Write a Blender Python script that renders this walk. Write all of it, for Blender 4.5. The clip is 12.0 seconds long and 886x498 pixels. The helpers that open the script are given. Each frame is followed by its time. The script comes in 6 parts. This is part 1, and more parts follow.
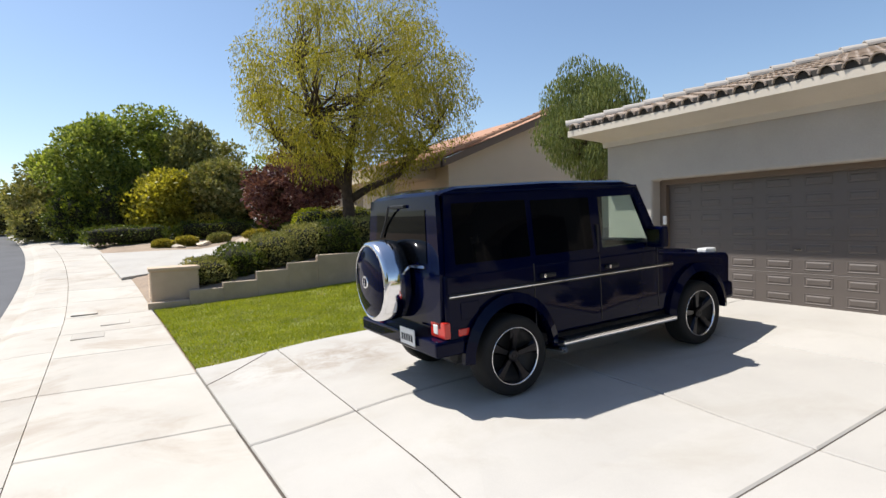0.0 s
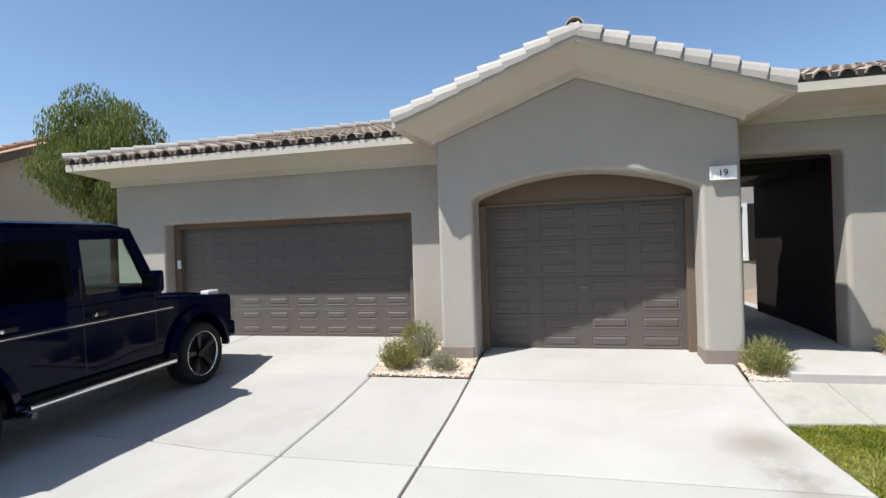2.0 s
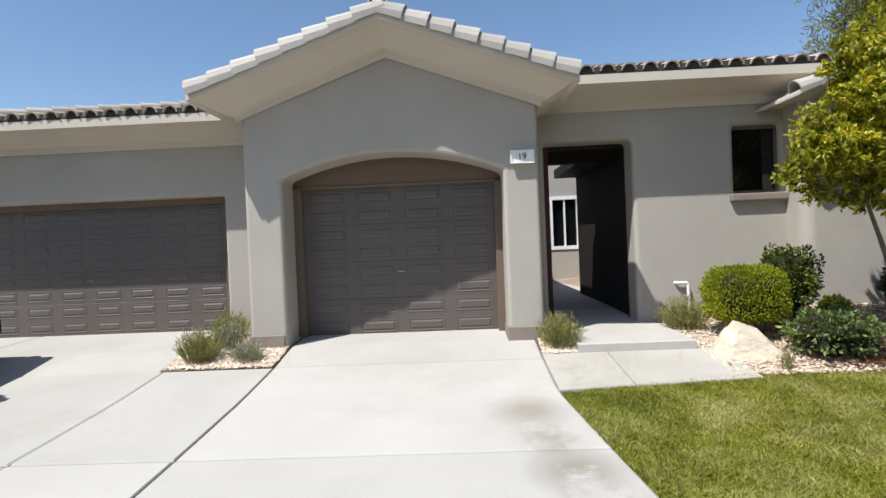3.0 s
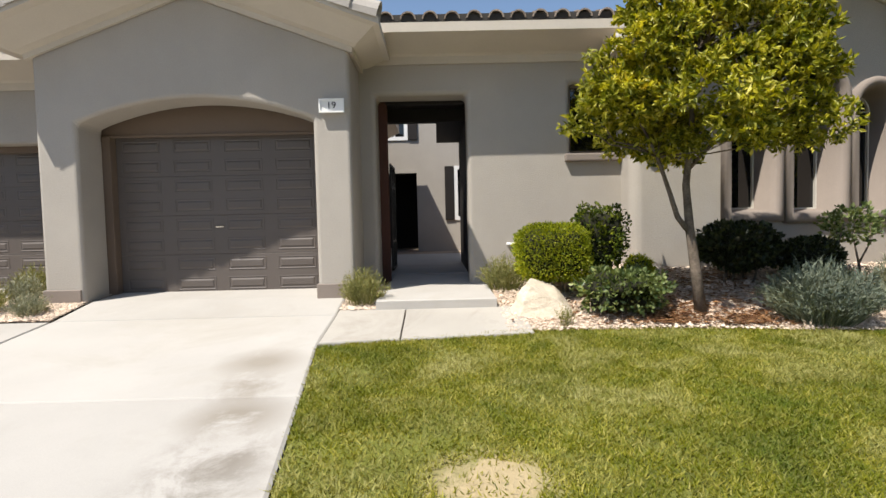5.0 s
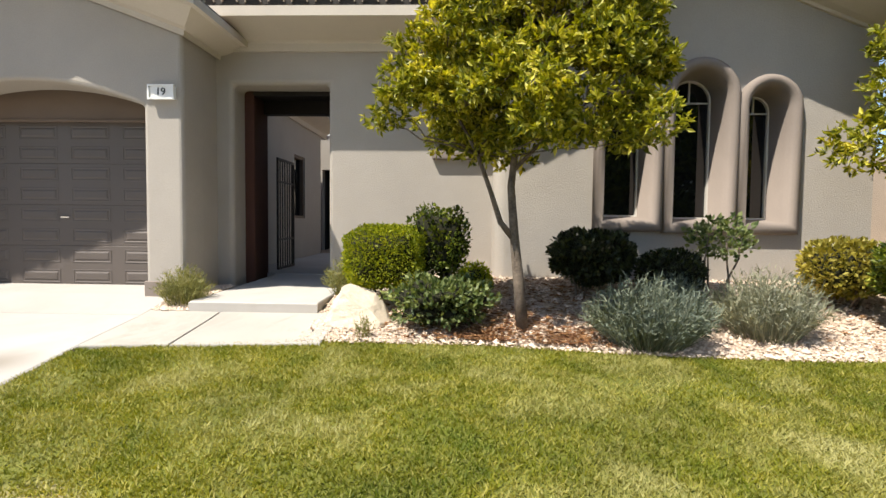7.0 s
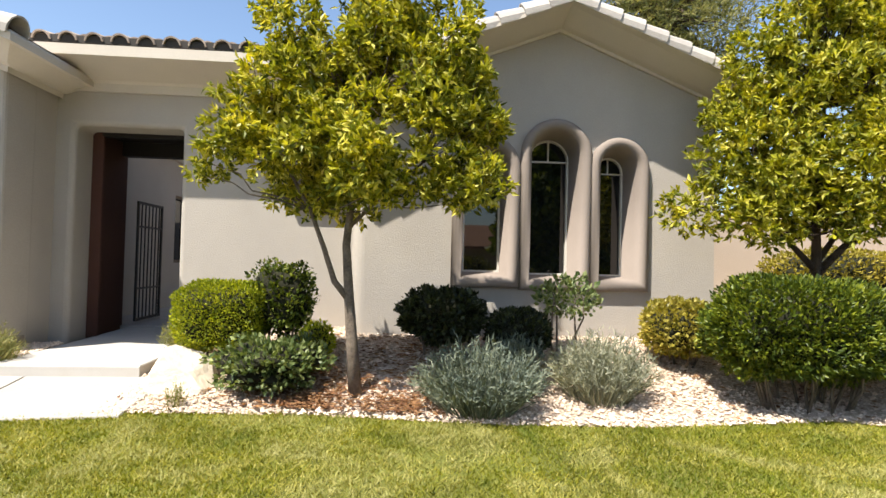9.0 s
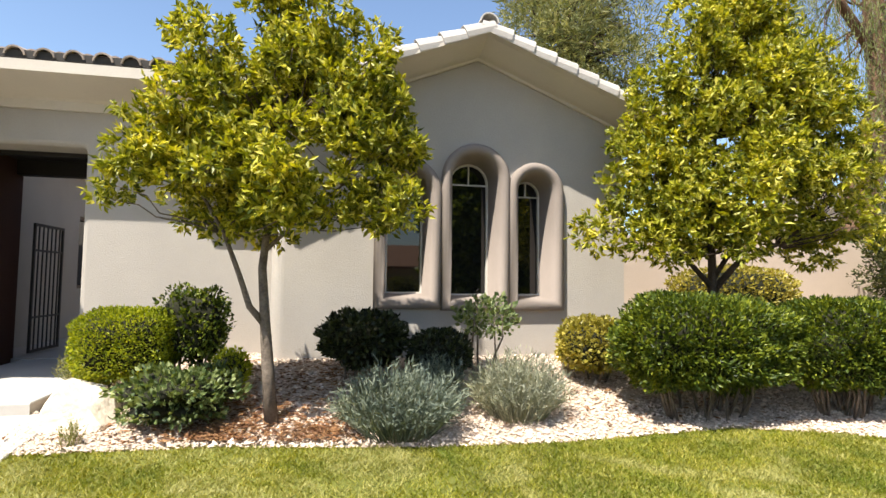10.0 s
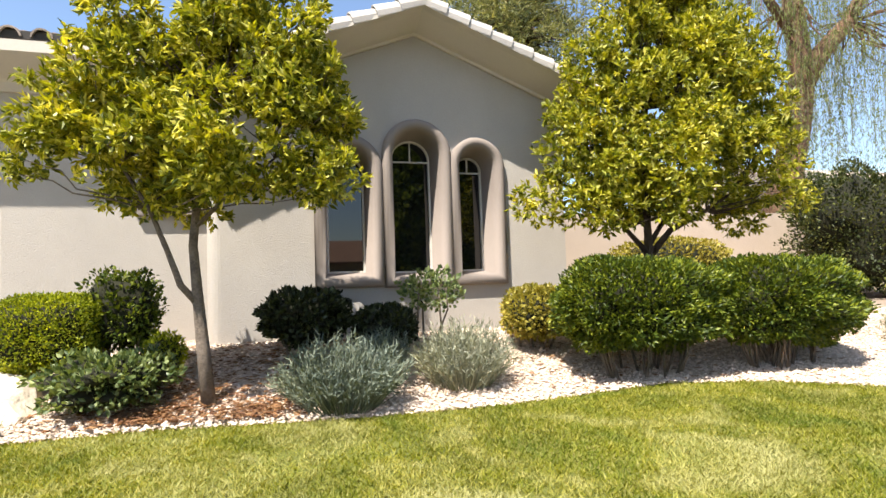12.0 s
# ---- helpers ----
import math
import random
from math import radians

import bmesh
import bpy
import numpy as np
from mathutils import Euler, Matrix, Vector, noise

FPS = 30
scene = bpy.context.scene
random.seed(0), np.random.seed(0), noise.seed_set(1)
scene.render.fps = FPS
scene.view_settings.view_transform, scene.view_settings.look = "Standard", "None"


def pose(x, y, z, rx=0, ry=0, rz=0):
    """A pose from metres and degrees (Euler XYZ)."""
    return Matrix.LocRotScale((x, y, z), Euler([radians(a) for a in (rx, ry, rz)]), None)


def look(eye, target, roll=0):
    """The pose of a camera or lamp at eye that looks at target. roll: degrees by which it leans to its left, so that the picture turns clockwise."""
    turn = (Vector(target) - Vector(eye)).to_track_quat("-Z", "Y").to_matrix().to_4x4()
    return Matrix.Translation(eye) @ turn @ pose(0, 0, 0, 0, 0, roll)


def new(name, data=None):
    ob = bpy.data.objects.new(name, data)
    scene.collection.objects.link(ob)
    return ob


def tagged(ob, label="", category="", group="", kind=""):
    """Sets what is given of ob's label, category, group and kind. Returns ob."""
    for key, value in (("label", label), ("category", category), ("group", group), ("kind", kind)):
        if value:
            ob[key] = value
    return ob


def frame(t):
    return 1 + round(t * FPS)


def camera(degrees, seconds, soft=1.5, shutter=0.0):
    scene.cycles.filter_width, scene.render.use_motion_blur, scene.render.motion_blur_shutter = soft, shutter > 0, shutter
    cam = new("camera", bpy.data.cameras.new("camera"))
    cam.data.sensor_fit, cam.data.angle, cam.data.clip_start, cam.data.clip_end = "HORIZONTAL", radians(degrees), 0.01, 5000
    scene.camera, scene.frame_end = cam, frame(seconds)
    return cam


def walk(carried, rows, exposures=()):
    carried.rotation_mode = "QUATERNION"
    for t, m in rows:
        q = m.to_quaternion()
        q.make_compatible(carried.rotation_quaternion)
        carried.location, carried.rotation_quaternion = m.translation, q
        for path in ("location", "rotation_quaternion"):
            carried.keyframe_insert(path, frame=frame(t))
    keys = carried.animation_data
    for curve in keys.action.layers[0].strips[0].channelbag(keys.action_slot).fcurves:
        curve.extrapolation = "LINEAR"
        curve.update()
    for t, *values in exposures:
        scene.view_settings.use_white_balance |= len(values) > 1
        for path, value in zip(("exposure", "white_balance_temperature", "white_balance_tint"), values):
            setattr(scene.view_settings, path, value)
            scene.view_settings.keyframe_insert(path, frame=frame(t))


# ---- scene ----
from mathutils.geometry import tessellate_polygon

cam = camera(78.7, 12.0)
PATH = [
    (0, (-0.26, 0.356, 1.508), (0.751, 2.078, 1.4), -1.9),
    (0.5, (-0.285, 0.175, 1.56), (1.026, 1.684, 1.479), -1.4),
    (1, (-0.311, 0.102, 1.561), (1.323, 1.254, 1.517), -1.1),
    (1.5, (-0.258, -0.029, 1.517), (1.591, 0.732, 1.502), -1.3),
    (2, (-0.176, -0.294, 1.493), (1.764, 0.191, 1.492), -1.9),
    (2.5, (-0.053, -0.684, 1.298), (1.937, -0.483, 1.316), -2.0),
    (3, (0.138, -1.216, 1.255), (2.137, -1.153, 1.23), -2.4),
    (3.5, (0.187, -1.719, 1.202), (2.185, -1.734, 1.129), -2.4),
    (3.7, (0.155, -1.941, 1.178), (2.152, -1.962, 1.077), -2.8),
    (5.5, (0.577, -3.91, 0.806), (2.575, -3.914, 0.71), -0.6),
    (6, (0.679, -4.505, 0.852), (2.676, -4.488, 0.756), 0.1),
    (6.5, (0.761, -5.053, 0.891), (2.758, -5.01, 0.79), 0.3),
    (7, (0.964, -5.576, 0.85), (2.961, -5.506, 0.75), 0.6),
    (7.2, (1.058, -5.736, 0.861), (3.055, -5.669, 0.769), 0.8),
    (8.8, (1.109, -6.508, 1.078), (3.107, -6.606, 1.085), 1.6),
    (9, (1.134, -6.558, 1.063), (3.127, -6.716, 1.109), 1.4),
    (9.5, (1.08, -6.634, 1.08), (3.054, -6.939, 1.175), 1.0),
    (10, (1.073, -6.663, 1.087), (3.027, -7.07, 1.211), 0.6),
    (10.5, (1.103, -6.597, 1.087), (3.053, -7.018, 1.221), 0.5),
    (11, (1.112, -6.597, 1.07), (3.069, -6.986, 1.213), -0.1),
    (11.5, (1.081, -6.733, 0.959), (3.038, -7.122, 1.107), -0.5),
    (12, (1.091, -6.799, 0.841), (3.004, -7.372, 0.947), -1.9),
]
walk(cam, [(t, look(eye, target, roll)) for t, eye, target, roll in PATH], exposures=((0.0, 0.57, 6350, 10), (1.0, 0.55, 6150, 8), (2.5, 0.49, 6050, 8), (3.7, 0.43, 6200, 9), (5.3, 0.57, 6600, 10), (7.2, 0.84, 6700, 10), (8.8, 1.13, 6650, 10), (11.0, 1.25, 6550, 10), (12.0, 1.34, 6550, 11)))

# ---- light: a high sun from beyond the neighbour's side, and a clear sky ----
SUN_WAY = Vector((-0.405, 0.45, 1.0)).normalized()
world = bpy.data.worlds.new("sky")
scene.world = world
world.use_nodes = True
_sky = world.node_tree.nodes.new("ShaderNodeTexSky")
_sky.sky_type, _sky.sun_disc = "NISHITA", False
_sky.sun_elevation = math.asin(SUN_WAY.z)
_sky.sun_rotation = math.atan2(SUN_WAY.x, SUN_WAY.y)
_sky.air_density, _sky.dust_density, _sky.ozone_density = 1.0, 0.7, 1.6
_bg = world.node_tree.nodes["Background"]
_bg.inputs["Strength"].default_value = 0.105
world.node_tree.links.new(_sky.outputs[0], _bg.inputs["Color"])
_sun = bpy.data.lights.new("sun", "SUN")
_sun.energy, _sun.angle, _sun.color = 5.0, radians(0.55), (1.0, 0.955, 0.88)
new("sun", _sun).matrix_world = look(SUN_WAY * 60, (0, 0, 0))


# ---- materials ----
def shader(name, rough=0.7, metal=0.0, spec=0.4):
    m = bpy.data.materials.new(name)
    m.use_nodes = True
    b = m.node_tree.nodes["Principled BSDF"]
    b.inputs["Roughness"].default_value = rough
    b.inputs["Metallic"].default_value = metal
    b.inputs["Specular IOR Level"].default_value = spec
    return m, m.node_tree, b


def node(tree, kind, **sockets):
    n = tree.nodes.new(kind)
    for key, value in sockets.items():
        n.inputs[key.replace("_", " ")].default_value = value
    return n


def ramp(tree, source, stops):
    r = tree.nodes.new("ShaderNodeValToRGB")
    while len(r.color_ramp.elements) < len(stops):
        r.color_ramp.elements.new(0.5)
    for e, (at, col) in zip(r.color_ramp.elements, stops):
        e.position, e.color = at, (*col, 1)
    tree.links.new(source, r.inputs["Fac"])
    return r.outputs["Color"]


def mixed(tree, fac, a, b, mode="MIX"):
    m = tree.nodes.new("ShaderNodeMix")
    m.data_type, m.blend_type = "RGBA", mode
    for key, v in (("Factor", fac), ("A", a), ("B", b)):
        sock = [q for q in m.inputs if q.name == key and q.type == ("VALUE" if key == "Factor" else "RGBA")][0]
        if isinstance(v, (int, float)):
            sock.default_value = v
        elif isinstance(v, tuple):
            sock.default_value = (*v, 1)
        else:
            tree.links.new(v, sock)
    return [q for q in m.outputs if q.type == "RGBA"][0]


def surface(name, base, vary=0.12, rough=0.8, metal=0.0, spec=0.3, big=0.6, fine=40.0, bump=0.3, depth=0.01,
            stain=None, stain_at=(0.52, 0.72), island=0.0, piece=0.0, bumpscale=None, coat=0.0, marks=()):
    """Base colour with two scales of variation, grain bump, optional stains, and variation by island or by object."""
    m, tree, b = shader(name, rough, metal, spec)
    co = node(tree, "ShaderNodeTexCoord").outputs["Object"]
    n1 = node(tree, "ShaderNodeTexNoise", Scale=big, Detail=5.0, Roughness=0.6)
    n2 = node(tree, "ShaderNodeTexNoise", Scale=fine, Detail=4.0, Roughness=0.65)
    for n in (n1, n2):
        tree.links.new(co, n.inputs["Vector"])
    lo = tuple(max(0.0, c * (1 - vary)) for c in base)
    hi = tuple(min(1.0, c * (1 + vary)) for c in base)
    col = ramp(tree, n1.outputs["Fac"], [(0.3, lo), (0.7, hi)])
    grain = ramp(tree, n2.outputs["Fac"], [(0.25, (1 - vary * 1.2,) * 3), (0.75, (1 + vary * 0.5,) * 3)])
    col = mixed(tree, 1.0, col, grain, "MULTIPLY")
    if stain:
        n3 = node(tree, "ShaderNodeTexNoise", Scale=big * 0.7, Detail=8.0, Roughness=0.7, Distortion=0.6)
        tree.links.new(co, n3.inputs["Vector"])
        mask = ramp(tree, n3.outputs["Fac"], [(stain_at[0], (0, 0, 0)), (stain_at[1], (1, 1, 1))])
        col = mixed(tree, mask, col, stain)
    for spot, near, far, tone, *even in marks:
        d = tree.nodes.new("ShaderNodeVectorMath")
        d.operation = "DISTANCE"
        tree.links.new(co, d.inputs[0])
        d.inputs[1].default_value = spot
        n5 = node(tree, "ShaderNodeTexNoise", Scale=2.3, Detail=9.0, Roughness=0.72, Distortion=0.4)
        tree.links.new(co, n5.inputs["Vector"])
        reach = ramp(tree, d.outputs["Value"], [(near, (1, 1, 1)), (min(1.0, far), (0, 0, 0))]) if far <= 1 else None
        if reach is None:
            half = node(tree, "ShaderNodeMath")
            half.operation = "MULTIPLY"
            half.inputs[1].default_value = 0.5
            tree.links.new(d.outputs["Value"], half.inputs[0])
            reach = ramp(tree, half.outputs[0], [(near / 2, (1, 1, 1)), (far / 2, (0, 0, 0))])
        blot = ramp(tree, n5.outputs["Fac"], [(0.30, (0, 0, 0)), (0.46, (0.95, 0.95, 0.95))] if even else [(0.42, (0, 0, 0)), (0.62, (0.85, 0.85, 0.85))])
        col = mixed(tree, mixed(tree, 1.0, reach, blot, "MULTIPLY"), col, tone)
    for amount, source in ((island, ("ShaderNodeNewGeometry", "Random Per Island")), (piece, ("ShaderNodeObjectInfo", "Random"))):
        if amount:
            r = tree.nodes.new(source[0]).outputs[source[1]]
            tone = ramp(tree, r, [(0.0, (1 - amount,) * 3), (1.0, (1 + amount * 0.6,) * 3)])
            col = mixed(tree, 1.0, col, tone, "MULTIPLY")
    tree.links.new(col, b.inputs["Base Color"])
    if bump:
        n4 = n2
        if bumpscale:
            n4 = node(tree, "ShaderNodeTexNoise", Scale=bumpscale, Detail=3.0, Roughness=0.6)
            tree.links.new(co, n4.inputs["Vector"])
        bp = node(tree, "ShaderNodeBump", Strength=bump, Distance=depth)
        tree.links.new(n4.outputs["Fac"], bp.inputs["Height"])
        tree.links.new(bp.outputs["Normal"], b.inputs["Normal"])
    if coat:
        b.inputs["Coat Weight"].default_value, b.inputs["Coat Roughness"].default_value = coat, 0.04
    return m


def leafage(name, tones, through_light=0.35, rough=0.45, clumps=0.0, patches=None):
    """Leaves: tones spread at random over the single leaves, part of the light shining through."""
    m, tree, b = shader(name, rough, 0.0, 0.35)
    r = tree.nodes.new("ShaderNodeNewGeometry").outputs["Random Per Island"]
    col = ramp(tree, r, [(k / (len(tones) - 1), c) for k, c in enumerate(tones)])
    co = node(tree, "ShaderNodeTexCoord").outputs["Object"]
    n = node(tree, "ShaderNodeTexNoise", Scale=1.7, Detail=3.0)
    tree.links.new(co, n.inputs["Vector"])
    col = mixed(tree, 1.0, col, ramp(tree, n.outputs["Fac"], [(0.3, (0.75, 0.78, 0.8)), (0.7, (1.2, 1.15, 1.0))]), "MULTIPLY")
    if clumps:
        n = node(tree, "ShaderNodeTexNoise", Scale=clumps, Detail=2.0)
        tree.links.new(co, n.inputs["Vector"])
        col = mixed(tree, 1.0, col, ramp(tree, n.outputs["Fac"], [(0.35, (0.62, 0.68, 0.7)), (0.65, (1.25, 1.2, 1.1))]), "MULTIPLY")
    if patches:
        n = node(tree, "ShaderNodeTexNoise", Scale=1.1, Detail=7.0, Roughness=0.68, Distortion=0.5)
        tree.links.new(co, n.inputs["Vector"])
        col = mixed(tree, ramp(tree, n.outputs["Fac"], [(0.50, (0, 0, 0)), (0.66, (0.85, 0.85, 0.85))]), col, patches)
        col = mixed(tree, 1.0, col, ramp(tree, n.outputs["Fac"], [(0.34, (0.5, 0.66, 0.5)), (0.50, (1, 1, 1))]), "MULTIPLY")
    tree.links.new(col, b.inputs["Base Color"])
    tr = tree.nodes.new("ShaderNodeBsdfTranslucent")
    tree.links.new(mixed(tree, 1.0, col, (1.25, 1.2, 0.55), "MULTIPLY"), tr.inputs["Color"])
    mix = node(tree, "ShaderNodeMixShader", Fac=through_light)
    tree.links.new(b.outputs[0], mix.inputs[1])
    tree.links.new(tr.outputs[0], mix.inputs[2])
    tree.links.new(mix.outputs[0], tree.nodes["Material Output"].inputs["Surface"])
    return m


def pane(name, tint=(0.02, 0.025, 0.03), rough=0.02, clear=0.0, ior=1.36):
    """Window glass: mirror-like front, dark or clear behind."""
    m, tree, b = shader(name, rough, 0.0, 0.5)
    b.inputs["Base Color"].default_value = (*tint, 1)
    b.inputs["IOR"].default_value = ior
    b.inputs["Transmission Weight"].default_value = clear
    return m


STUCCO = surface("stucco", (0.395, 0.358, 0.312), 0.06, 0.95, spec=0.1, big=0.9, fine=60, bump=0.5, depth=0.009, bumpscale=60)
TRIM = surface("stucco_trim", (0.53, 0.475, 0.40), 0.05, 0.9, spec=0.1, big=1.2, fine=60, bump=0.3, depth=0.006)
SURROUND = surface("window_surround_plaster", (0.245, 0.205, 0.175), 0.06, 0.9, spec=0.1, big=1.5, fine=60, bump=0.3, depth=0.006)
STUCCO_FAR = surface("neighbour_stucco", (0.52, 0.44, 0.33), 0.05, 0.95, spec=0.1, fine=60, bump=0.4)
STUCCO_TAN = surface("side_wall_stucco", (0.50, 0.40, 0.31), 0.06, 0.95, spec=0.1, fine=60, bump=0.5)
DOOR_BROWN = surface("garage_door_paint", (0.112, 0.093, 0.081), 0.07, 0.5, spec=0.4, big=0.8, fine=120, bump=0.06, depth=0.002)
FRAME_BROWN = surface("brown_wood_trim", (0.15, 0.108, 0.078), 0.1, 0.6, spec=0.3, fine=80, bump=0.1)
CONCRETE = surface("concrete", (0.42, 0.395, 0.36), 0.07, 0.88, spec=0.2, big=0.7, fine=130, bump=0.22, depth=0.003,
                   stain=(0.365, 0.335, 0.29), stain_at=(0.52, 0.72), piece=0.07,
                   marks=[((5.1, -1.8, -0.33), 0.1, 0.45, (0.27, 0.24, 0.20), True), ((4.5, -1.88, -0.37), 0.1, 0.42, (0.26, 0.23, 0.19)), ((3.95, -1.98, -0.39), 0.1, 0.42, (0.25, 0.22, 0.18), True), ((3.4, -2.08, -0.42), 0.12, 0.45, (0.19, 0.165, 0.135)), ((2.85, -2.1, -0.45), 0.15, 0.55, (0.17, 0.15, 0.12)), ((2.3, 7.6, -0.48), 0.3, 1.1, (0.26, 0.21, 0.16)), ((1.2, 8.0, -0.5), 0.2, 0.9, (0.30, 0.26, 0.21))])
PATHWAY = surface("entry_path_concrete", (0.40, 0.37, 0.325), 0.08, 0.9, spec=0.2, big=0.9, fine=120, bump=0.25, depth=0.003, stain=(0.28, 0.25, 0.21), piece=0.05)
WALKWAY = surface("sidewalk_concrete", (0.45, 0.415, 0.365), 0.08, 0.88, spec=0.2, big=0.8, fine=120, bump=0.22, depth=0.003,
                  stain=(0.33, 0.28, 0.225), stain_at=(0.50, 0.72), piece=0.09)
JOINT = surface("joint_dirt", (0.085, 0.07, 0.058), 0.15, 0.95, fine=30)
ASPHALT = surface("asphalt", (0.11, 0.11, 0.115), 0.12, 0.9, spec=0.2, big=0.5, fine=150, bump=0.4, depth=0.006)
EARTH = surface("dry_earth", (0.30, 0.23, 0.17), 0.2, 0.95, big=0.7, fine=25, bump=0.5, depth=0.02)
SCRUB = surface("far_scrub", (0.17, 0.16, 0.11), 0.35, 0.95, big=0.05, fine=0.6, bump=0)
GRAVEL_BED = surface("gravel_bed", (0.55, 0.43, 0.325), 0.22, 0.95, big=1.2, fine=55, bump=0.9, depth=0.02)
GRAVEL = surface("gravel_stone", (0.68, 0.545, 0.425), 0.1, 0.9, big=3, fine=80, bump=0.3, island=0.38)
TURF = surface("turf_base", (0.15, 0.16, 0.028), 0.35, 0.95, big=1.4, fine=60, bump=0.8, depth=0.02, stain=(0.22, 0.19, 0.05), stain_at=(0.58, 0.74), marks=[((3.1, -3.58, -0.46), 0.2, 0.42, (0.44, 0.345, 0.20), True)])
TILE = surface("roof_tile", (0.42, 0.335, 0.265), 0.1, 0.85, spec=0.2, big=2, fine=50, bump=0.3, island=0.25, piece=0.22)
TILE_CAP = surface("cap_tile", (0.42, 0.385, 0.345), 0.08, 0.85, spec=0.2, big=3, fine=50, bump=0.25, piece=0.14)
TILE_RED = surface("neighbour_roof_tile", (0.42, 0.24, 0.155), 0.15, 0.85, spec=0.2, big=2, fine=40, bump=0.3, island=0.3, piece=0.2)
# Near-black standing in for the shade under the eave tiles.
SHADOW_GAP = surface("eave_shade", (0.05, 0.045, 0.04), 0.1, 0.95, bump=0)
STONE = surface("sandstone_boulder", (0.62, 0.53, 0.41), 0.12, 0.9, spec=0.15, big=3, fine=35, bump=0.6, depth=0.015)
BLOCKWALL = surface("retaining_wall_plaster", (0.44, 0.35, 0.265), 0.1, 0.92, spec=0.1, big=1.0, fine=60, bump=0.5, stain=(0.33, 0.27, 0.21))
UTILITY = surface("utility_box_paint", (0.50, 0.38, 0.27), 0.06, 0.7, big=2, fine=90, bump=0.1)
# Near-black that stands in for the shade inside bushes.
CORE_SHADE = surface("inner_foliage_shade", (0.022, 0.022, 0.010), 0.4, 0.95, fine=30, bump=0.5)
IRON = surface("black_iron", (0.025, 0.023, 0.022), 0.1, 0.55, spec=0.4, fine=60, bump=0.1)
# Reddish brown plaster, its colour deepened for the shade in the passage.
PASSAGE = surface("shaded_brown_passage_plaster", (0.075, 0.032, 0.022), 0.12, 0.9, fine=60, bump=0.3)
# Dark shutter wood; elsewhere a near-black that stands in for deep shade.
DARKWOOD_AND_SHADE = surface("dark_wood_and_shade", (0.018, 0.014, 0.012), 0.2, 0.7, fine=40, bump=0.2)
WHITE = surface("white_paint", (0.78, 0.77, 0.74), 0.03, 0.6, fine=60, bump=0.05)
CREAM = surface("cream_window_paint", (0.56, 0.53, 0.47), 0.04, 0.55, fine=60, bump=0.05)
INK = surface("black_ink", (0.03, 0.03, 0.03), 0.05, 0.6, bump=0)
BARK = surface("bark", (0.085, 0.06, 0.042), 0.3, 0.95, big=6, fine=60, bump=1.0, depth=0.02)
BARK_WARM = surface("warm_brown_bark", (0.17, 0.098, 0.056), 0.3, 0.95, big=4, fine=40, bump=1.0, depth=0.03)
BARK_PALE = surface("pale_bark", (0.19, 0.15, 0.115), 0.35, 0.95, big=7, fine=50, bump=1.0, depth=0.02)
GLASS = pane("window_glass", (0.004, 0.005, 0.006), ior=1.62)
CARGLASS = pane("tinted_car_glass", (0.001, 0.0013, 0.002), ior=1.17)
CLEARGLASS = pane("clear_car_glass", (0.75, 0.85, 0.8), 0.01, 1.0)
PAINT = surface("dark_blue_car_paint", (0.0005, 0.0018, 0.016), 0.05, 0.04, spec=0.11, bump=0)
TRIMBLACK = surface("black_plastic", (0.012, 0.012, 0.013), 0.1, 0.5, fine=200, bump=0.1)
RUBBER = surface("tyre_rubber", (0.012, 0.012, 0.012), 0.15, 0.8, fine=90, bump=0.3)
CHROME = surface("polished_steel", (0.72, 0.72, 0.74), 0.04, 0.12, metal=1.0, bump=0)
ALLOY = surface("black_alloy", (0.022, 0.022, 0.025), 0.05, 0.22, metal=1.0, bump=0)
REDLENS = surface("red_lens", (0.55, 0.025, 0.015), 0.1, 0.15, spec=0.6, bump=0)
CLEARLENS = surface("clear_lens", (0.7, 0.7, 0.68), 0.05, 0.1, spec=0.6, bump=0)

PRIVET = leafage("privet_leaf", [(0.07, 0.095, 0.006), (0.19, 0.205, 0.009), (0.33, 0.325, 0.013), (0.46, 0.43, 0.03), (0.68, 0.63, 0.17)], 0.38, clumps=5.0)
EVERGREEN = leafage("evergreen_leaf", [(0.018, 0.027, 0.007), (0.05, 0.062, 0.014), (0.12, 0.125, 0.03)], 0.2, clumps=3.0)
HEDGE = leafage("hedge_leaf", [(0.025, 0.045, 0.006), (0.085, 0.12, 0.010), (0.21, 0.235, 0.02)], 0.25, clumps=5.0)
BOXWOOD = leafage("boxwood_leaf", [(0.10, 0.14, 0.008), (0.28, 0.32, 0.014), (0.50, 0.50, 0.03)], 0.42)
DARKLEAF = leafage("dark_shrub_leaf", [(0.008, 0.014, 0.005), (0.022, 0.03, 0.009), (0.07, 0.08, 0.024)], 0.16)
ROSELEAF = leafage("rose_leaf", [(0.04, 0.07, 0.022), (0.14, 0.185, 0.06), (0.30, 0.34, 0.14)], 0.3)
LITTER = leafage("fallen_leaf", [(0.10, 0.04, 0.018), (0.22, 0.10, 0.042), (0.36, 0.20, 0.09)], 0.1, 0.8)
GOLDLEAF = leafage("golden_shrub_leaf", [(0.16, 0.15, 0.02), (0.32, 0.27, 0.04), (0.50, 0.42, 0.10)])
LAVENDER = leafage("lavender_blade", [(0.085, 0.11, 0.085), (0.15, 0.18, 0.14), (0.25, 0.27, 0.20)], 0.2, 0.7)
PALEHERB = leafage("pale_herb_blade", [(0.18, 0.19, 0.135), (0.29, 0.295, 0.21), (0.40, 0.39, 0.30)], 0.2, 0.7)
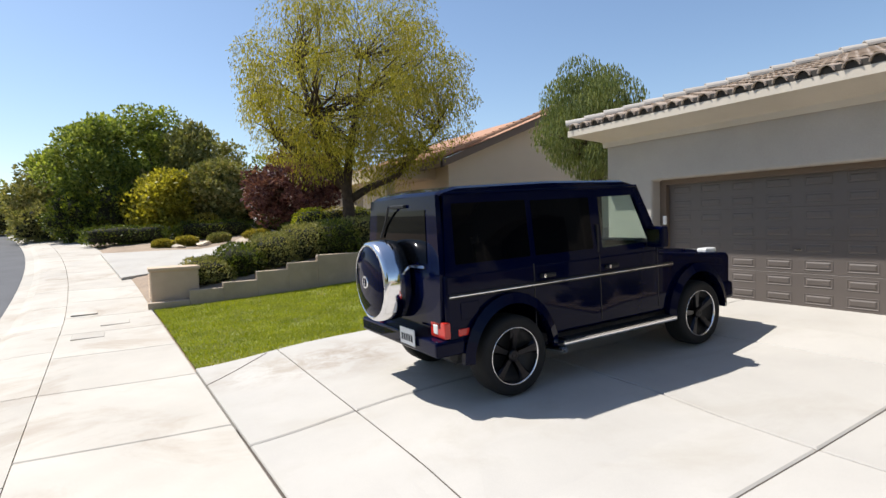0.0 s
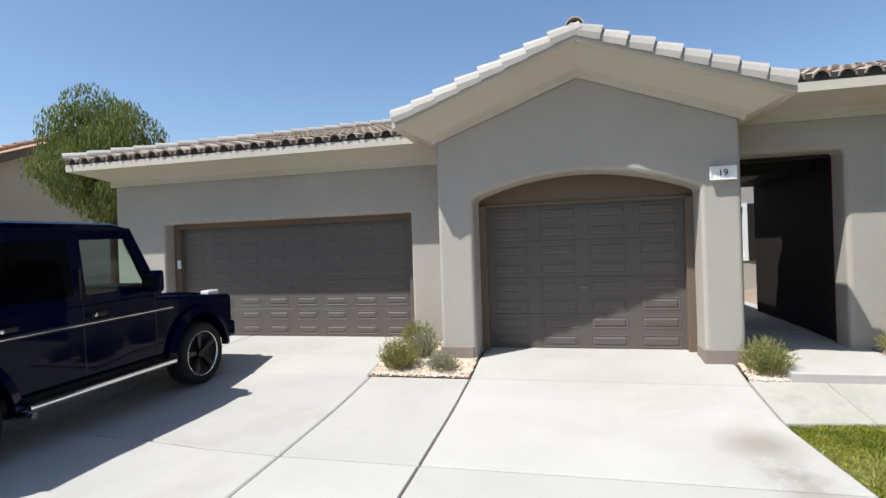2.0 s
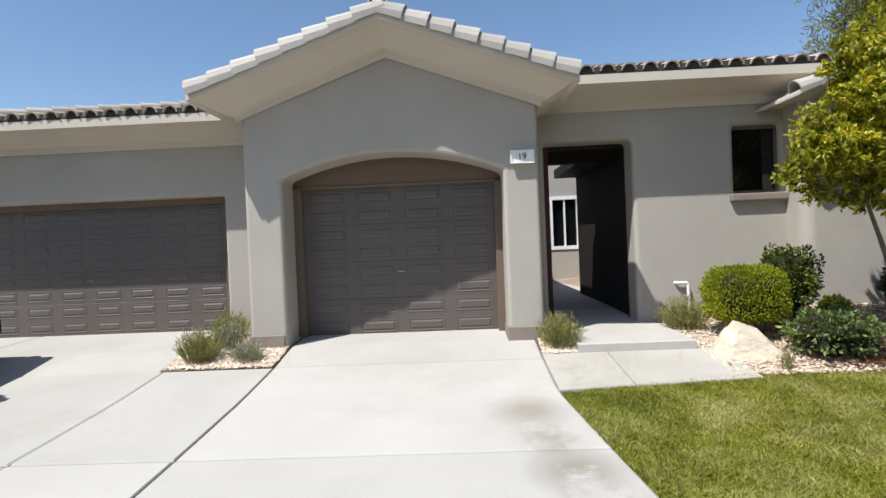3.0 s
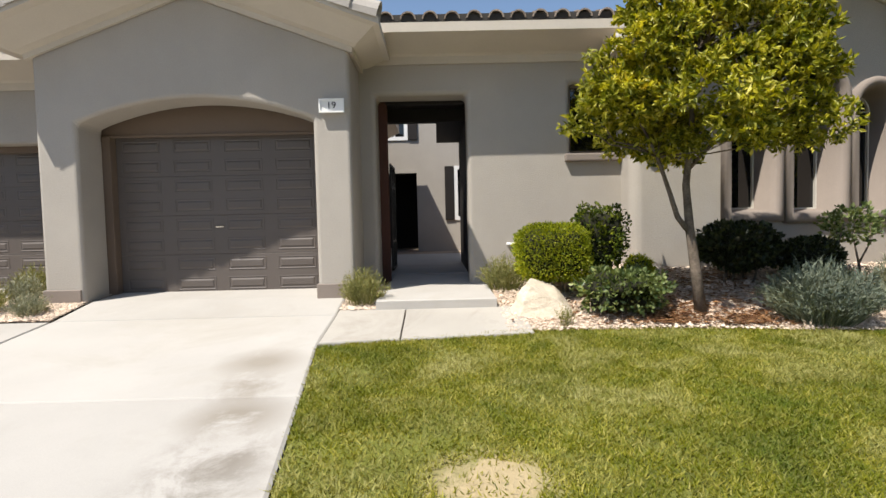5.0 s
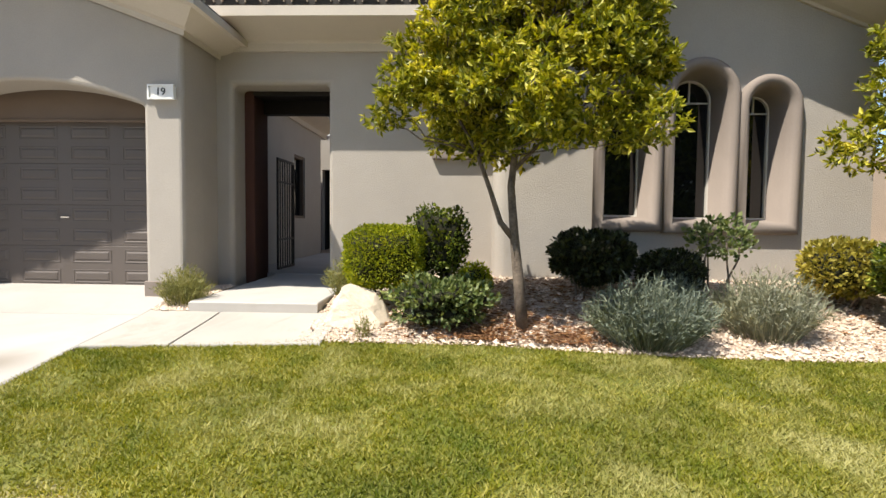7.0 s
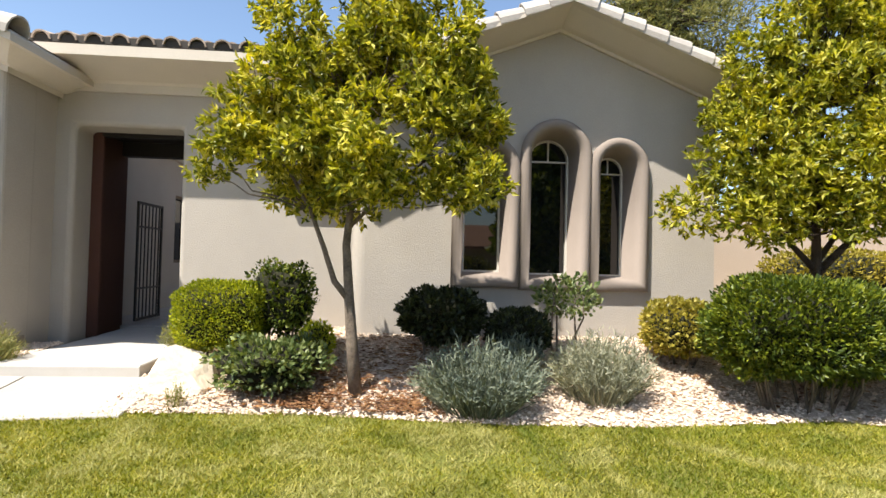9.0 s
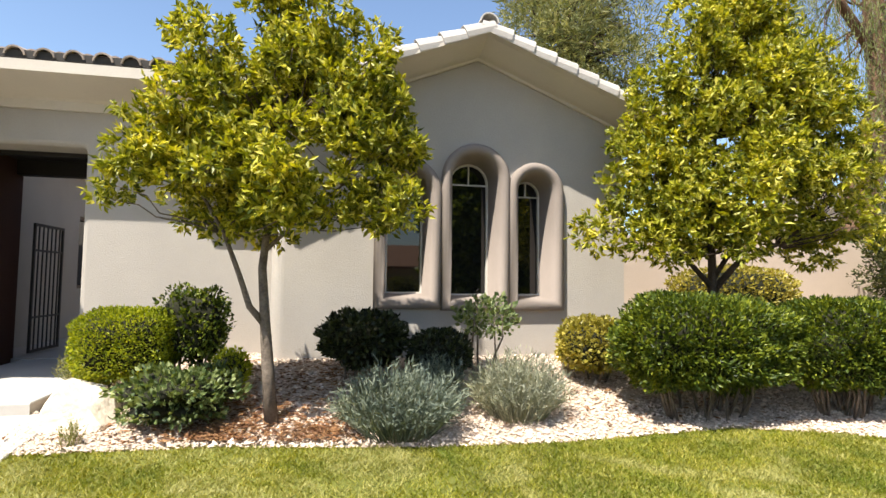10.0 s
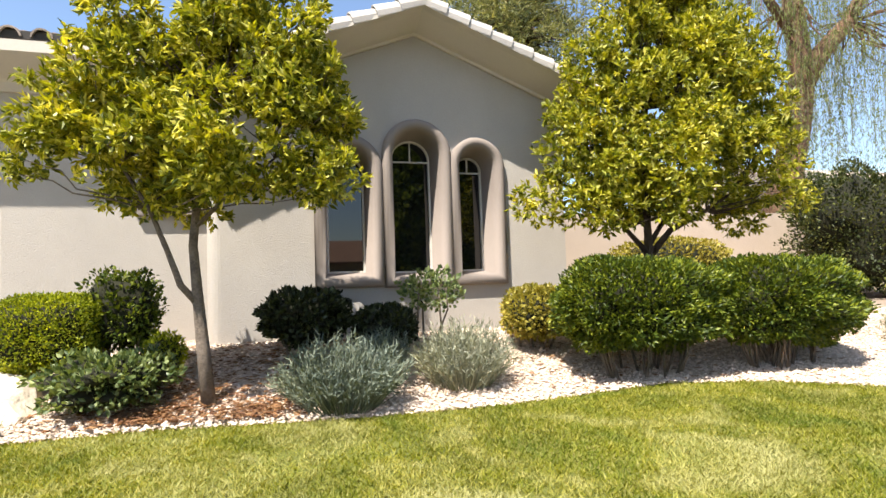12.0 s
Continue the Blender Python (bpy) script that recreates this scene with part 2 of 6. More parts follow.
HERB = leafage("herb_blade", [(0.13, 0.145, 0.04), (0.24, 0.24, 0.08), (0.38, 0.34, 0.15)], 0.25, 0.7)
MESQUITE = leafage("mesquite_leaf", [(0.18, 0.175, 0.022), (0.31, 0.29, 0.035), (0.47, 0.42, 0.07)], 0.48)
WILLOW = leafage("willow_leaf", [(0.09, 0.12, 0.04), (0.17, 0.21, 0.07), (0.27, 0.29, 0.12)], 0.4)
PLUM = leafage("plum_leaf", [(0.06, 0.025, 0.03), (0.13, 0.055, 0.06), (0.21, 0.11, 0.10)], 0.3)
FARLEAF = leafage("far_tree_leaf", [(0.08, 0.12, 0.025), (0.20, 0.255, 0.05), (0.36, 0.40, 0.10)], 0.42)
PINE = leafage("pine_needle", [(0.09, 0.11, 0.04), (0.20, 0.21, 0.075), (0.34, 0.32, 0.13)], 0.3)
GRASS = leafage("grass_blade", [(0.12, 0.145, 0.007), (0.20, 0.215, 0.012), (0.285, 0.275, 0.024), (0.43, 0.385, 0.11)], 0.4, 0.6, patches=(0.46, 0.43, 0.18))
GRASS_LUSH = leafage("lush_grass_blade", [(0.17, 0.23, 0.006), (0.29, 0.33, 0.010), (0.42, 0.43, 0.02)], 0.3, 0.6)


# ---- builders ----
def mesh_of(name, bm, smooth=False):
    me = bpy.data.meshes.new(name)
    bm.normal_update()
    bm.to_mesh(me)
    bm.free()
    if smooth:
        me.polygons.foreach_set("use_smooth", [True] * len(me.polygons))
    return me


def part(name, bm, material, parent=None, label="", smooth=False, kind=""):
    """Links a bmesh as one mesh object under a thing or under a part."""
    ob = new(name, mesh_of(name, bm, smooth))
    ob.data.materials.append(material)
    ob.parent = parent
    return tagged(ob, label=label, kind=kind)


def piece(name, me, parent, m):
    """One of many alike pieces, on shared mesh data."""
    ob = new(name, me)
    ob.parent, ob.matrix_basis = parent, m
    return ob


def raw(name, verts, faces, material, parent=None, label="", kind="", smooth=False):
    me = bpy.data.meshes.new(name)
    me.from_pydata(verts, [], faces)
    me.materials.append(material)
    if smooth:
        me.polygons.foreach_set("use_smooth", [True] * len(me.polygons))
    ob = new(name, me)
    ob.parent = parent
    return tagged(ob, label=label, kind=kind)


def thing(name, label, category, at=(0, 0, 0), group="", kind="", m=None):
    ob = new(name)
    ob.empty_display_size = 0.1
    ob.matrix_basis = m or Matrix.Translation(at)
    return tagged(ob, label, category, group, kind)


def box(bm, lo, hi, bevel=0.0, m=None, segments=1):
    c = [(a + b) / 2 for a, b in zip(lo, hi)]
    d = [abs(b - a) for a, b in zip(lo, hi)]
    made = bmesh.ops.create_cube(bm, size=1, matrix=(m or Matrix()) @ Matrix.Translation(c) @ Matrix.Diagonal((*d, 1)))
    if bevel:
        edges = list({e for v in made["verts"] for e in v.link_edges})
        bmesh.ops.bevel(bm, geom=edges, offset=bevel, segments=segments, affect="EDGES", profile=0.6)
    return bm


def boxed(lo, hi, bevel=0.0, segments=1):
    return box(bmesh.new(), lo, hi, bevel, None, segments)


def sweep(bm, rings, closed=True, caps=True):
    """Joins rings of equally many points into a skin."""
    vs = [[bm.verts.new(p) for p in ring] for ring in rings]
    n = len(rings[0])
    for a, b in zip(vs, vs[1:]):
        for k in range(n if closed else n - 1):
            bm.faces.new((a[k], a[(k + 1) % n], b[(k + 1) % n], b[k]))
    if caps and closed:
        bm.faces.new(vs[0][::-1])
        bm.faces.new(vs[-1])
    return bm


def tube(bm, pts, radii, sides=8):
    pts = [Vector(p) for p in pts]
    rings, side = [], None
    for k, p in enumerate(pts):
        way = (pts[min(k + 1, len(pts) - 1)] - pts[max(k - 1, 0)]).normalized()
        if side is None:
            side = way.cross(Vector((0.31, 0.17, 0.93)) if abs(way.z) < 0.9 else Vector((1, 0.2, 0))).normalized()
        side = (side - way * side.dot(way)).normalized()
        up = way.cross(side)
        r = radii[k] if isinstance(radii, (list, tuple)) else radii
        rings.append([p + (side * math.cos(a) + up * math.sin(a)) * r for a in (math.tau * q / sides for q in range(sides))])
    return sweep(bm, rings)


def lathe(bm, profile, axis_m, sides=32):
    """Turns (radius, along) pairs round the local z axis of axis_m."""
    rings = [[axis_m @ Vector((r * math.cos(a), r * math.sin(a), h)) for a in (math.tau * q / sides for q in range(sides))] for r, h in profile]
    sweep(bm, rings, caps=False)
    for (r, h), ring in ((profile[0], rings[0]), (profile[-1], rings[-1])):
        if r < 0.08:
            bm.faces.new([bm.verts.new(p) for p in ring])
    return bm


def sheet(bm, outer, holes, place_a, place_b):
    """A wall panel: outline and holes in two coordinates, made solid between two placing functions."""
    loops = [list(outer)] + [list(h) for h in holes]
    flat = [p for loop in loops for p in loop]
    tris = tessellate_polygon([[Vector((*p, 0)) for p in loop] for loop in loops])
    va, vb = [bm.verts.new(place_a(*p)) for p in flat], [bm.verts.new(place_b(*p)) for p in flat]
    for t in tris:
        bm.faces.new([va[k] for k in t])
        bm.faces.new([vb[k] for k in reversed(t)])
    start = 0
    for loop in loops:
        n = len(loop)
        for k in range(n):
            a, b = start + k, start + (k + 1) % n
            bm.faces.new((va[a], va[b], vb[b], vb[a]))
        start += n
    bmesh.ops.recalc_face_normals(bm, faces=bm.faces)
    return bm


def facing(x0, x1, outer, holes=()):
    """A wall across the x axis, outlines in (y, z)."""
    return sheet(bmesh.new(), outer, holes, lambda y, z: (x0, y, z), lambda y, z: (x1, y, z))


def siding(y0, y1, outer, holes=()):
    """A wall across the y axis, outlines in (x, z)."""
    return sheet(bmesh.new(), outer, holes, lambda x, z: (x, y0, z), lambda x, z: (x, y1, z))


def rect(a0, b0, a1, b1):
    return [(a0, b0), (a1, b0), (a1, b1), (a0, b1)]


def curve(xs, at):
    return float(np.interp(at, [p[0] for p in xs], [p[1] for p in xs]))


# ---- the lie of the land ----
FALL = [(-60, -1.0), (-3.3, -0.76), (-2.6, -0.72), (-2.0, -0.61), (-1.4, -0.59), (0.0, -0.56), (2.0, -0.49), (4.2, -0.38), (5.6, -0.29), (6.6, -0.18), (7.3, -0.06), (8.3, 0.0), (60, 1.0)]


def smooth01(a, b, v):
    v = min(1.0, max(0.0, (v - a) / (b - a)))
    return v * v * (3 - 2 * v)


def bend(y):
    """How far the street runs to the left as it goes up, and swings away further on."""
    return -0.036 * (y - 9) - (max(0.0, y - 14) ** 2) / 430


def land(x, y):
    s = x - bend(y) * smooth01(4.0, 0.5, x)
    rise = 0.11 * smooth01(0.6, 2.4, x) * smooth01(6.0, 3.6, x) * smooth01(2.7, 4.4, y) * smooth01(11.5, 8.5, y)
    return curve(FALL, s) + 0.052 * max(0.0, y - 16) + rise


def bed_land(x, y):
    """The planted bed, which rises to the house."""
    return land(x, y) + 0.2 * smooth01(5.7, 7.6, x) * smooth01(-4.2, -5.6, y)


def plot_land(x, y):
    """Land beside the neighbour's retaining wall."""
    return max(land(x, y), curve([(0.1, -0.45), (5.5, 0.5), (10, 0.75), (60, 1.2)], x - bend(y)))


# ---- ground, street, paving ----
def drive_edge(x):
    return -2.16 - 0.13 * max(0.0, 5.6 - x)


BED_LINE = [(-16, 2.2), (-14, 3.6), (-12.4, 4.9), (-11.5, 5.45), (-10.5, 5.72), (-8.7, 5.6), (-7.5, 5.64), (-5.8, 5.86), (-4.25, 5.9), (-2.1, 5.55)]


def ground_sheet():
    xs = sorted({-400, -150, -60, -30, -15, *np.arange(-8, 14, 0.5).tolist(), 15, 18, 22, 28, 40, 70, 150, 400})
    ys = sorted({-400, -150, -60, -40, -30, -24, *np.arange(-20, 30, 0.5).tolist(), 32, 36, 40, 46, 54, 64, 80, 110, 160, 400})
    def z(x, y):
        yy = min(y, 70)
        if yy > 16.1 and x - bend(yy) > 0.6:
            return plot_land(x, yy) + 0.01 + 0.08 * noise.noise((x * 0.7, yy * 0.7, 0))
        if yy < -4.3 and x > curve(BED_LINE, max(yy, -16)):
            return bed_land(min(x, 12), yy) - 0.03
        return land(x, yy) - 0.13
    verts = [(x, y, z(x, y)) for y in ys for x in xs]
    n = len(xs)
    faces = [(j * n + i, j * n + i + 1, (j + 1) * n + i + 1, (j + 1) * n + i) for j in range(len(ys) - 1) for i in range(n - 1)]
    ob = raw("ground", verts, faces, EARTH, smooth=True)
    tagged(ob, "dry brown desert earth under the gardens and streets", "ground", kind="structure")


def slab_mesh(corner, nx, ny, height, thick=0.12, soft=0.012):
    """A slab between the corners that corner(u, v) gives, its top following height(x, y), edges eased."""
    us, vs = [0, 0.006] + [k / nx for k in range(1, nx)] + [0.994, 1], [0, 0.006] + [k / ny for k in range(1, ny)] + [0.994, 1]
    verts, faces, n = [], [], len(us)
    for j, v in enumerate(vs):
        for i, u in enumerate(us):
            x, y = corner(u, v)
            edge = i in (0, n - 1) or j in (0, len(vs) - 1)
            verts.append((x, y, height(x, y) - (soft if edge else 0)))
    for j in range(len(vs) - 1):
        for i in range(n - 1):
            faces.append((j * n + i, j * n + i + 1, (j + 1) * n + i + 1, (j + 1) * n + i))
    rim = [i for i in range(n)] + [j * n + n - 1 for j in range(1, len(vs))] + [(len(vs) - 1) * n + i for i in range(n - 2, -1, -1)] + [j * n for j in range(len(vs) - 2, 0, -1)]
    base = len(verts)
    verts += [(verts[k][0], verts[k][1], verts[k][2] - thick) for k in rim]
    for k in range(len(rim)):
        q = (k + 1) % len(rim)
        faces.append((rim[q], rim[k], base + k, base + q))
    return verts, faces


def slab(x0, x1, y0, y1, parent, material=None, height=land, gap=0.009, nx=6, ny=4, edge=None):
    def corner(u, v):
        x = x0 + gap + (x1 - x0 - 2 * gap) * u
        lo = edge(x) if edge else y0
        y = lo + gap + (y1 - lo - 2 * gap) * v
        if x0 < 1:
            first = 0.51 + bend(y)
            x = first + gap + (x1 - first - 2 * gap) * u
        return x, y
    v, f = slab_mesh(corner, nx, ny, height)
    return raw("slab", v, f, material or CONCRETE, parent)


def paving():
    drive = thing("driveway", "pale sun-bleached concrete driveway with saw-cut joints", "driveway", kind="structure")
    for x0, x1 in ((0.5, 1.7), (1.7, 4.3), (4.3, 6.6)):
        slab(x0, x1, -2.2, 1.1, drive, edge=drive_edge, nx=8)
        slab(x0, x1, 1.1, 2.45, drive)
        slab(x0, x1, 2.45, 5.58, drive)
        slab(x0, x1, 5.58, 8.95, drive)
    slab(6.6, 8.05, -2.16, 1.1, drive)
    slab(6.6, 8.75, 2.5, 5.58, drive)
    slab(6.6, 8.75, 5.58, 8.95, drive)
    v, f = slab_mesh(lambda u, v: (0.62 + 8.1 * u, drive_edge(0.62 + 8.1 * u) + 0.05 + (8.86 - drive_edge(0.62 + 8.1 * u)) * v), 40, 30, lambda x, y: land(x, y) - 0.016, 0.05)
    raw("joint_bed", v, f, JOINT, drive, "dark dirt in the slab joints")

    for k in range(6):
        a, b = (0.56 + 0.16 * k, 7.93 + 0.155 * k), (0.56 + 0.16 * (k + 1), 7.93 + 0.155 * (k + 1))
        bm = sweep(bmesh.new(), [[(x - 0.007, y + 0.007, land(x, y) - 0.01), (x + 0.007, y - 0.007, land(x, y) - 0.01), (x + 0.007, y - 0.007, land(x, y) + 0.003), (x - 0.007, y + 0.007, land(x, y) + 0.003)] for x, y in (a, b)])
        part("joint_filler", bm, JOINT, drive, "dark filler of a slanting joint")

    walk_way = thing("pavement", "pale concrete pavement of scored slabs, stained brown in places", "pavement", kind="structure")
    y = -20.0
    while y < 66:
        v, f = slab_mesh(lambda u, v, y=y: (bend(y + 2.4 * v) - 1.36 + 1.86 * u, y + 0.010 + 2.380 * v + 0.15 * (1 - 2 * u)), 3, 4, land)
        raw("slab", v, f, WALKWAY, walk_way)
        y += 2.4
    v, f = slab_mesh(lambda u, v: (bend(-19 + 86 * v) - 1.35 + 1.84 * u, -19 + 86 * v), 2, 120, lambda x, y: land(x, y) - 0.02, 0.05)
    raw("joint_bed", v, f, JOINT, walk_way, "dark dirt in the slab joints")
    for k, (a, b) in enumerate(((-0.95, 16.6), (-0.35, 14.6), (-0.85, 13.2))):
        z = land(a, b)
        part("utility_cover", boxed((bend(b) + a - 0.28, b - 0.3, z - 0.01), (bend(b) + a + 0.28, b + 0.3, z + 0.012), 0.006), WALKWAY, walk_way, "concrete utility box cover")

    kerb = thing("kerb", "rolled pale concrete kerb and gutter beside the pavement", "kerb", kind="structure")
    y = -18.0
    while y < 66:
        rings = []
        for j in range(5):
            yy = y + 0.01 + 2.98 * j / 4
            b = bend(yy)
            zt = lambda s: land(s + b, yy)
            rings.append([(b - 1.36, yy, zt(-1.36)), (b - 1.95, yy, zt(-1.95)), (b - 2.2, yy, zt(-1.95) - 0.03), (b - 2.42, yy, zt(-2.6)), (b - 2.76, yy, zt(-2.6) - 0.02), (b - 2.76, yy, -1.2), (b - 1.36, yy, -1.2)])
        part("kerb_stone", sweep(bmesh.new(), rings), WALKWAY, kerb)
        y += 3.0
    v, f = slab_mesh(lambda u, v: (bend(-60 + 140 * v) - 11.0 + 8.24 * u, -60 + 140 * v), 4, 140, lambda x, y: land(min(x, bend(y) - 2.6), y) - 0.015, 0.1)
    tagged(raw("road", v, f, ASPHALT), "dark grey asphalt street, curving away", "road", kind="structure")

    path = thing("entry_path", "concrete entry path leading from the driveway to the porch step", "path", kind="structure")
    for y0, y1 in ((-2.95, -2.158), (-4.3, -2.95)):
        def corner(u, v, y0=y0, y1=y1):
            yy = y0 + 0.006 + (y1 - y0 - 0.012) * v
            front = 5.62 + 0.16 * (yy + 2.16) / -2.1
            return front + (6.76 - front) * u, yy
        v, f = slab_mesh(corner, 4, 4, lambda x, y: land(x, y) + 0.005)
        raw("slab", v, f, PATHWAY, path)
    porch = tagged(raw("porch_step", *slab_mesh(lambda u, v: (6.72 + 4.2 * u, -4.02 + 1.42 * v), 4, 4, lambda x, y: -0.045 + 0.012 * (x - 6.7), 0.4), CONCRETE), "raised pale concrete porch slab with one step", "step", kind="structure")

    # the neighbour's driveway crossing, further up
    v, f = slab_mesh(lambda u, v: (-0.2 + (1 - u) * (-0.9 * v + bend(22) * 0.4) + 9.2 * u, (22.2 + 4.6 * u) * (1 - v) + (32.2 - 4.2 * u) * v), 24, 20, lambda x, y: plot_land(x, y) + 0.11, 0.3)
    tagged(raw("neighbour_driveway", v, f, CONCRETE), "pale concrete driveway of the house next door", "driveway", kind="structure")


def blades(name, spots, length, width, lean, material, parent=None, label="", kind="stuff"):
    """Many single blades: one triangle each. spots: array of x, y, z."""
    rng = np.random.default_rng(len(spots))
    n = len(spots)
    a = rng.uniform(0, math.tau, n)
    L = length * rng.uniform(0.55, 1.25, n)
    tilt = rng.normal(0, lean, (n, 2)) * L[:, None]
    side = np.c_[np.cos(a), np.sin(a), np.zeros(n)] * (width * rng.uniform(0.7, 1.3, n))[:, None]
    tip = np.c_[tilt, L]
    verts = np.empty((n, 3, 3))
    verts[:, 0], verts[:, 1], verts[:, 2] = spots - side, spots + side, spots + tip
    return raw(name, verts.reshape(-1, 3).tolist(), np.arange(3 * n).reshape(-1, 3).tolist(), material, parent, label, kind)


def lawns():
    def turf(name, label, inside, span, x0, x1, y0, y1, height, count, material, dry=()):
        verts, faces, n = [], [], 24
        ys = np.arange(y0, y1 + 0.01, 0.2)
        for y in ys:
            a, b = span(y)
            verts += [(a + (b - a) * k / n, y, height(a + (b - a) * k / n, y) - 0.018) for k in range(n + 1)]
        for r in range(len(ys) - 1):
            faces += [(r * (n + 1) + k, r * (n + 1) + k + 1, (r + 1) * (n + 1) + k + 1, (r + 1) * (n + 1) + k) for k in range(n)]
        lawn = tagged(raw(name, verts, faces, TURF, smooth=True), label, "lawn", kind="structure")
        rng = np.random.default_rng(5)
        pts = rng.uniform((x0, y0), (x1, y1), (count, 2))
        keep = []
        for x, y in pts:
            bare = min([1.0] + [math.hypot((x - a) / rx, (y - b) / ry) + 0.35 * noise.noise((x * 5, y * 5, 2)) for a, b, rx, ry in dry])
            if inside(x, y) and (bare >= 0.95 or rng.random() < 0.10) and noise.noise((x * 1.3, y * 1.3, 7)) + rng.random() * 1.1 > -0.02:
                keep.append((x, y, height(x, y) - 0.022))
        return lawn, np.array(keep)
    inside_r = lambda x, y: 0.53 + bend(y) < x < curve(BED_LINE, y) + 0.035 * (0.4 + noise.noise((x * 3, y * 7, 3))) and y < drive_edge(x) + 0.004
    lawn, spots = turf("lawn", "mown front lawn, green with straw-coloured patches", inside_r, lambda y: (max(0.53 + bend(y), 5.6 - (-2.16 - min(y, -2.17)) / 0.13), curve(BED_LINE, y)), 0.45, 6.0, -16, -2.17, land, 560000, GRASS, [(3.1, -3.58, 0.25, 0.3)])
    blades("grass", spots, 0.034, 0.0062, 0.75, GRASS, lawn, "short mown grass blades, some dry")
    inside_l = lambda x, y: 0.53 + bend(y) < x < 8.0 and 8.98 < y < 15.97
    lawn, spots = turf("lawn", "narrow strip of lush green lawn below the stepped wall", inside_l, lambda y: (0.53 + bend(y), 8.0), 0.2, 8.0, 8.97, 15.98, land, 110000, GRASS_LUSH)
    blades("grass", spots, 0.05, 0.006, 0.5, GRASS_LUSH, lawn, "short lush grass blades")


def stones(name, label, spots, size, material, parent):
    """Crushed stones: squashed, jittered octahedra."""
    rng = np.random.default_rng(len(spots))
    n = len(spots)
    base = np.array([(1, 0, 0), (0, 1, 0), (-1, 0, 0), (0, -1, 0), (0, 0, 1), (0, 0, -1)], float)
    tri = np.array([(0, 1, 4), (1, 2, 4), (2, 3, 4), (3, 0, 4), (1, 0, 5), (2, 1, 5), (3, 2, 5), (0, 3, 5)])
    s = size * rng.lognormal(0, 0.35, n)
    v = base[None] * (1 + rng.uniform(-0.35, 0.35, (n, 6, 1)))
    v += rng.uniform(-0.25, 0.25, (n, 6, 3))
    v *= s[:, None, None] * np.array([1, 1, 0.65])
    a = rng.uniform(0, math.tau, n)
    c, q = np.cos(a)[:, None], np.sin(a)[:, None]
    v = np.stack([v[..., 0] * c - v[..., 1] * q, v[..., 0] * q + v[..., 1] * c, v[..., 2]], -1) + spots[:, None]
    f = (tri[None] + 6 * np.arange(n)[:, None, None]).reshape(-1, 3)
    return raw(name, v.reshape(-1, 3).tolist(), f.tolist(), material, parent, label, "stuff")


def beds():
    def bed(name, label, inside, x0, x1, y0, y1, height, count, size=0.0135, lawn_side=False):
        verts, faces, n = [], [], 24
        ys = np.arange(y0, y1 + 0.01, (y1 - y0) / max(4, round((y1 - y0) / 0.2)))
        for y in ys:
            a = curve(BED_LINE, y) - 0.04 if lawn_side else x0
            verts += [(a + (x1 - a) * k / n, y, height(a + (x1 - a) * k / n, y) - (0.07 if lawn_side and k == 0 else 0.012)) for k in range(n + 1)]
        for r in range(len(ys) - 1):
            faces += [(r * (n + 1) + k, r * (n + 1) + k + 1, (r + 1) * (n + 1) + k + 1, (r + 1) * (n + 1) + k) for k in range(n)]
        ob = tagged(raw(name, verts, faces, GRAVEL_BED, smooth=True), label, "gravel bed", kind="structure")
        rng = np.random.default_rng(11)
        pts = [(x, y, height(x, y) - 0.004 + 0.012 * rng.random()) for x, y in rng.uniform((x0, y0), (x1, y1), (count, 2)) if inside(x, y)]
        stones("gravel", "crushed pinkish-tan gravel", np.array(pts), size, GRAVEL, ob)
    bed("planting_bed", "bed of pinkish-tan gravel rising to the house wall", lambda x, y: x > curve(BED_LINE, y) - 0.03 and (y < -4.03) and (x < 6.75 or y < -4.05), 2.0, 8.6, -16, -4.04, bed_land, 95000, lawn_side=True)
    bed("planting_bed", "small gravel pocket between the two garage doors", lambda x, y: True, 6.62, 8.2, 1.12, 2.48, lambda x, y: land(x, y) + 0.01, 9000)
    bed("planting_bed", "small gravel pocket beside the porch step", lambda x, y: True, 6.74, 7.9, -2.6, -2.18, lambda x, y: land(x, y) + 0.01, 4000)


# ---- the house ----
CORNICE = [(-0.02, 0.0), (0.05, 0.0), (0.06, 0.08), (0.09, 0.095), (0.12, 0.12), (0.36, 0.37), (0.44, 0.40), (0.44, 0.50), (0.41, 0.53), (-0.02, 0.53)]
EAVE = [(-0.02, 0.0), (0.05, 0.0), (0.06, 0.1), (0.10, 0.13), (0.40, 0.27), (0.46, 0.29), (0.46, 0.41), (-0.02, 0.43)]


def jut(p):
    """How far a moulding stands out to the street, for its depth along the wall."""
    return p * (1.35 if p > 0.1 else 1.0)


def cornice_gable(name, label, xf, yc, hl, hr, za, slope, back_l, back_r, tall=1.0):
    rings = []
    for kind_ in ("bl", "l", "a", "r", "br"):
        ring = []
        for p, h in [(p, h * tall) for p, h in CORNICE]:
            if kind_ == "a":
                ring.append((xf - jut(p), yc, za + h - 0.1 * p))
            elif kind_ in ("bl", "l"):
                ring.append((back_l if kind_ == "bl" else xf - jut(p), yc + hl + p, za + h - 0.1 * p - slope * (hl + p)))
            else:
                ring.append((back_r if kind_ == "br" else xf - jut(p), yc - hr - p, za + h - 0.1 * p - slope * (hr + p)))
        rings.append(ring)
    bm = sweep(bmesh.new(), rings)
    bmesh.ops.recalc_face_normals(bm, faces=bm.faces)
    return tagged(part(name, bm, TRIM), label, "cornice", kind="structure")


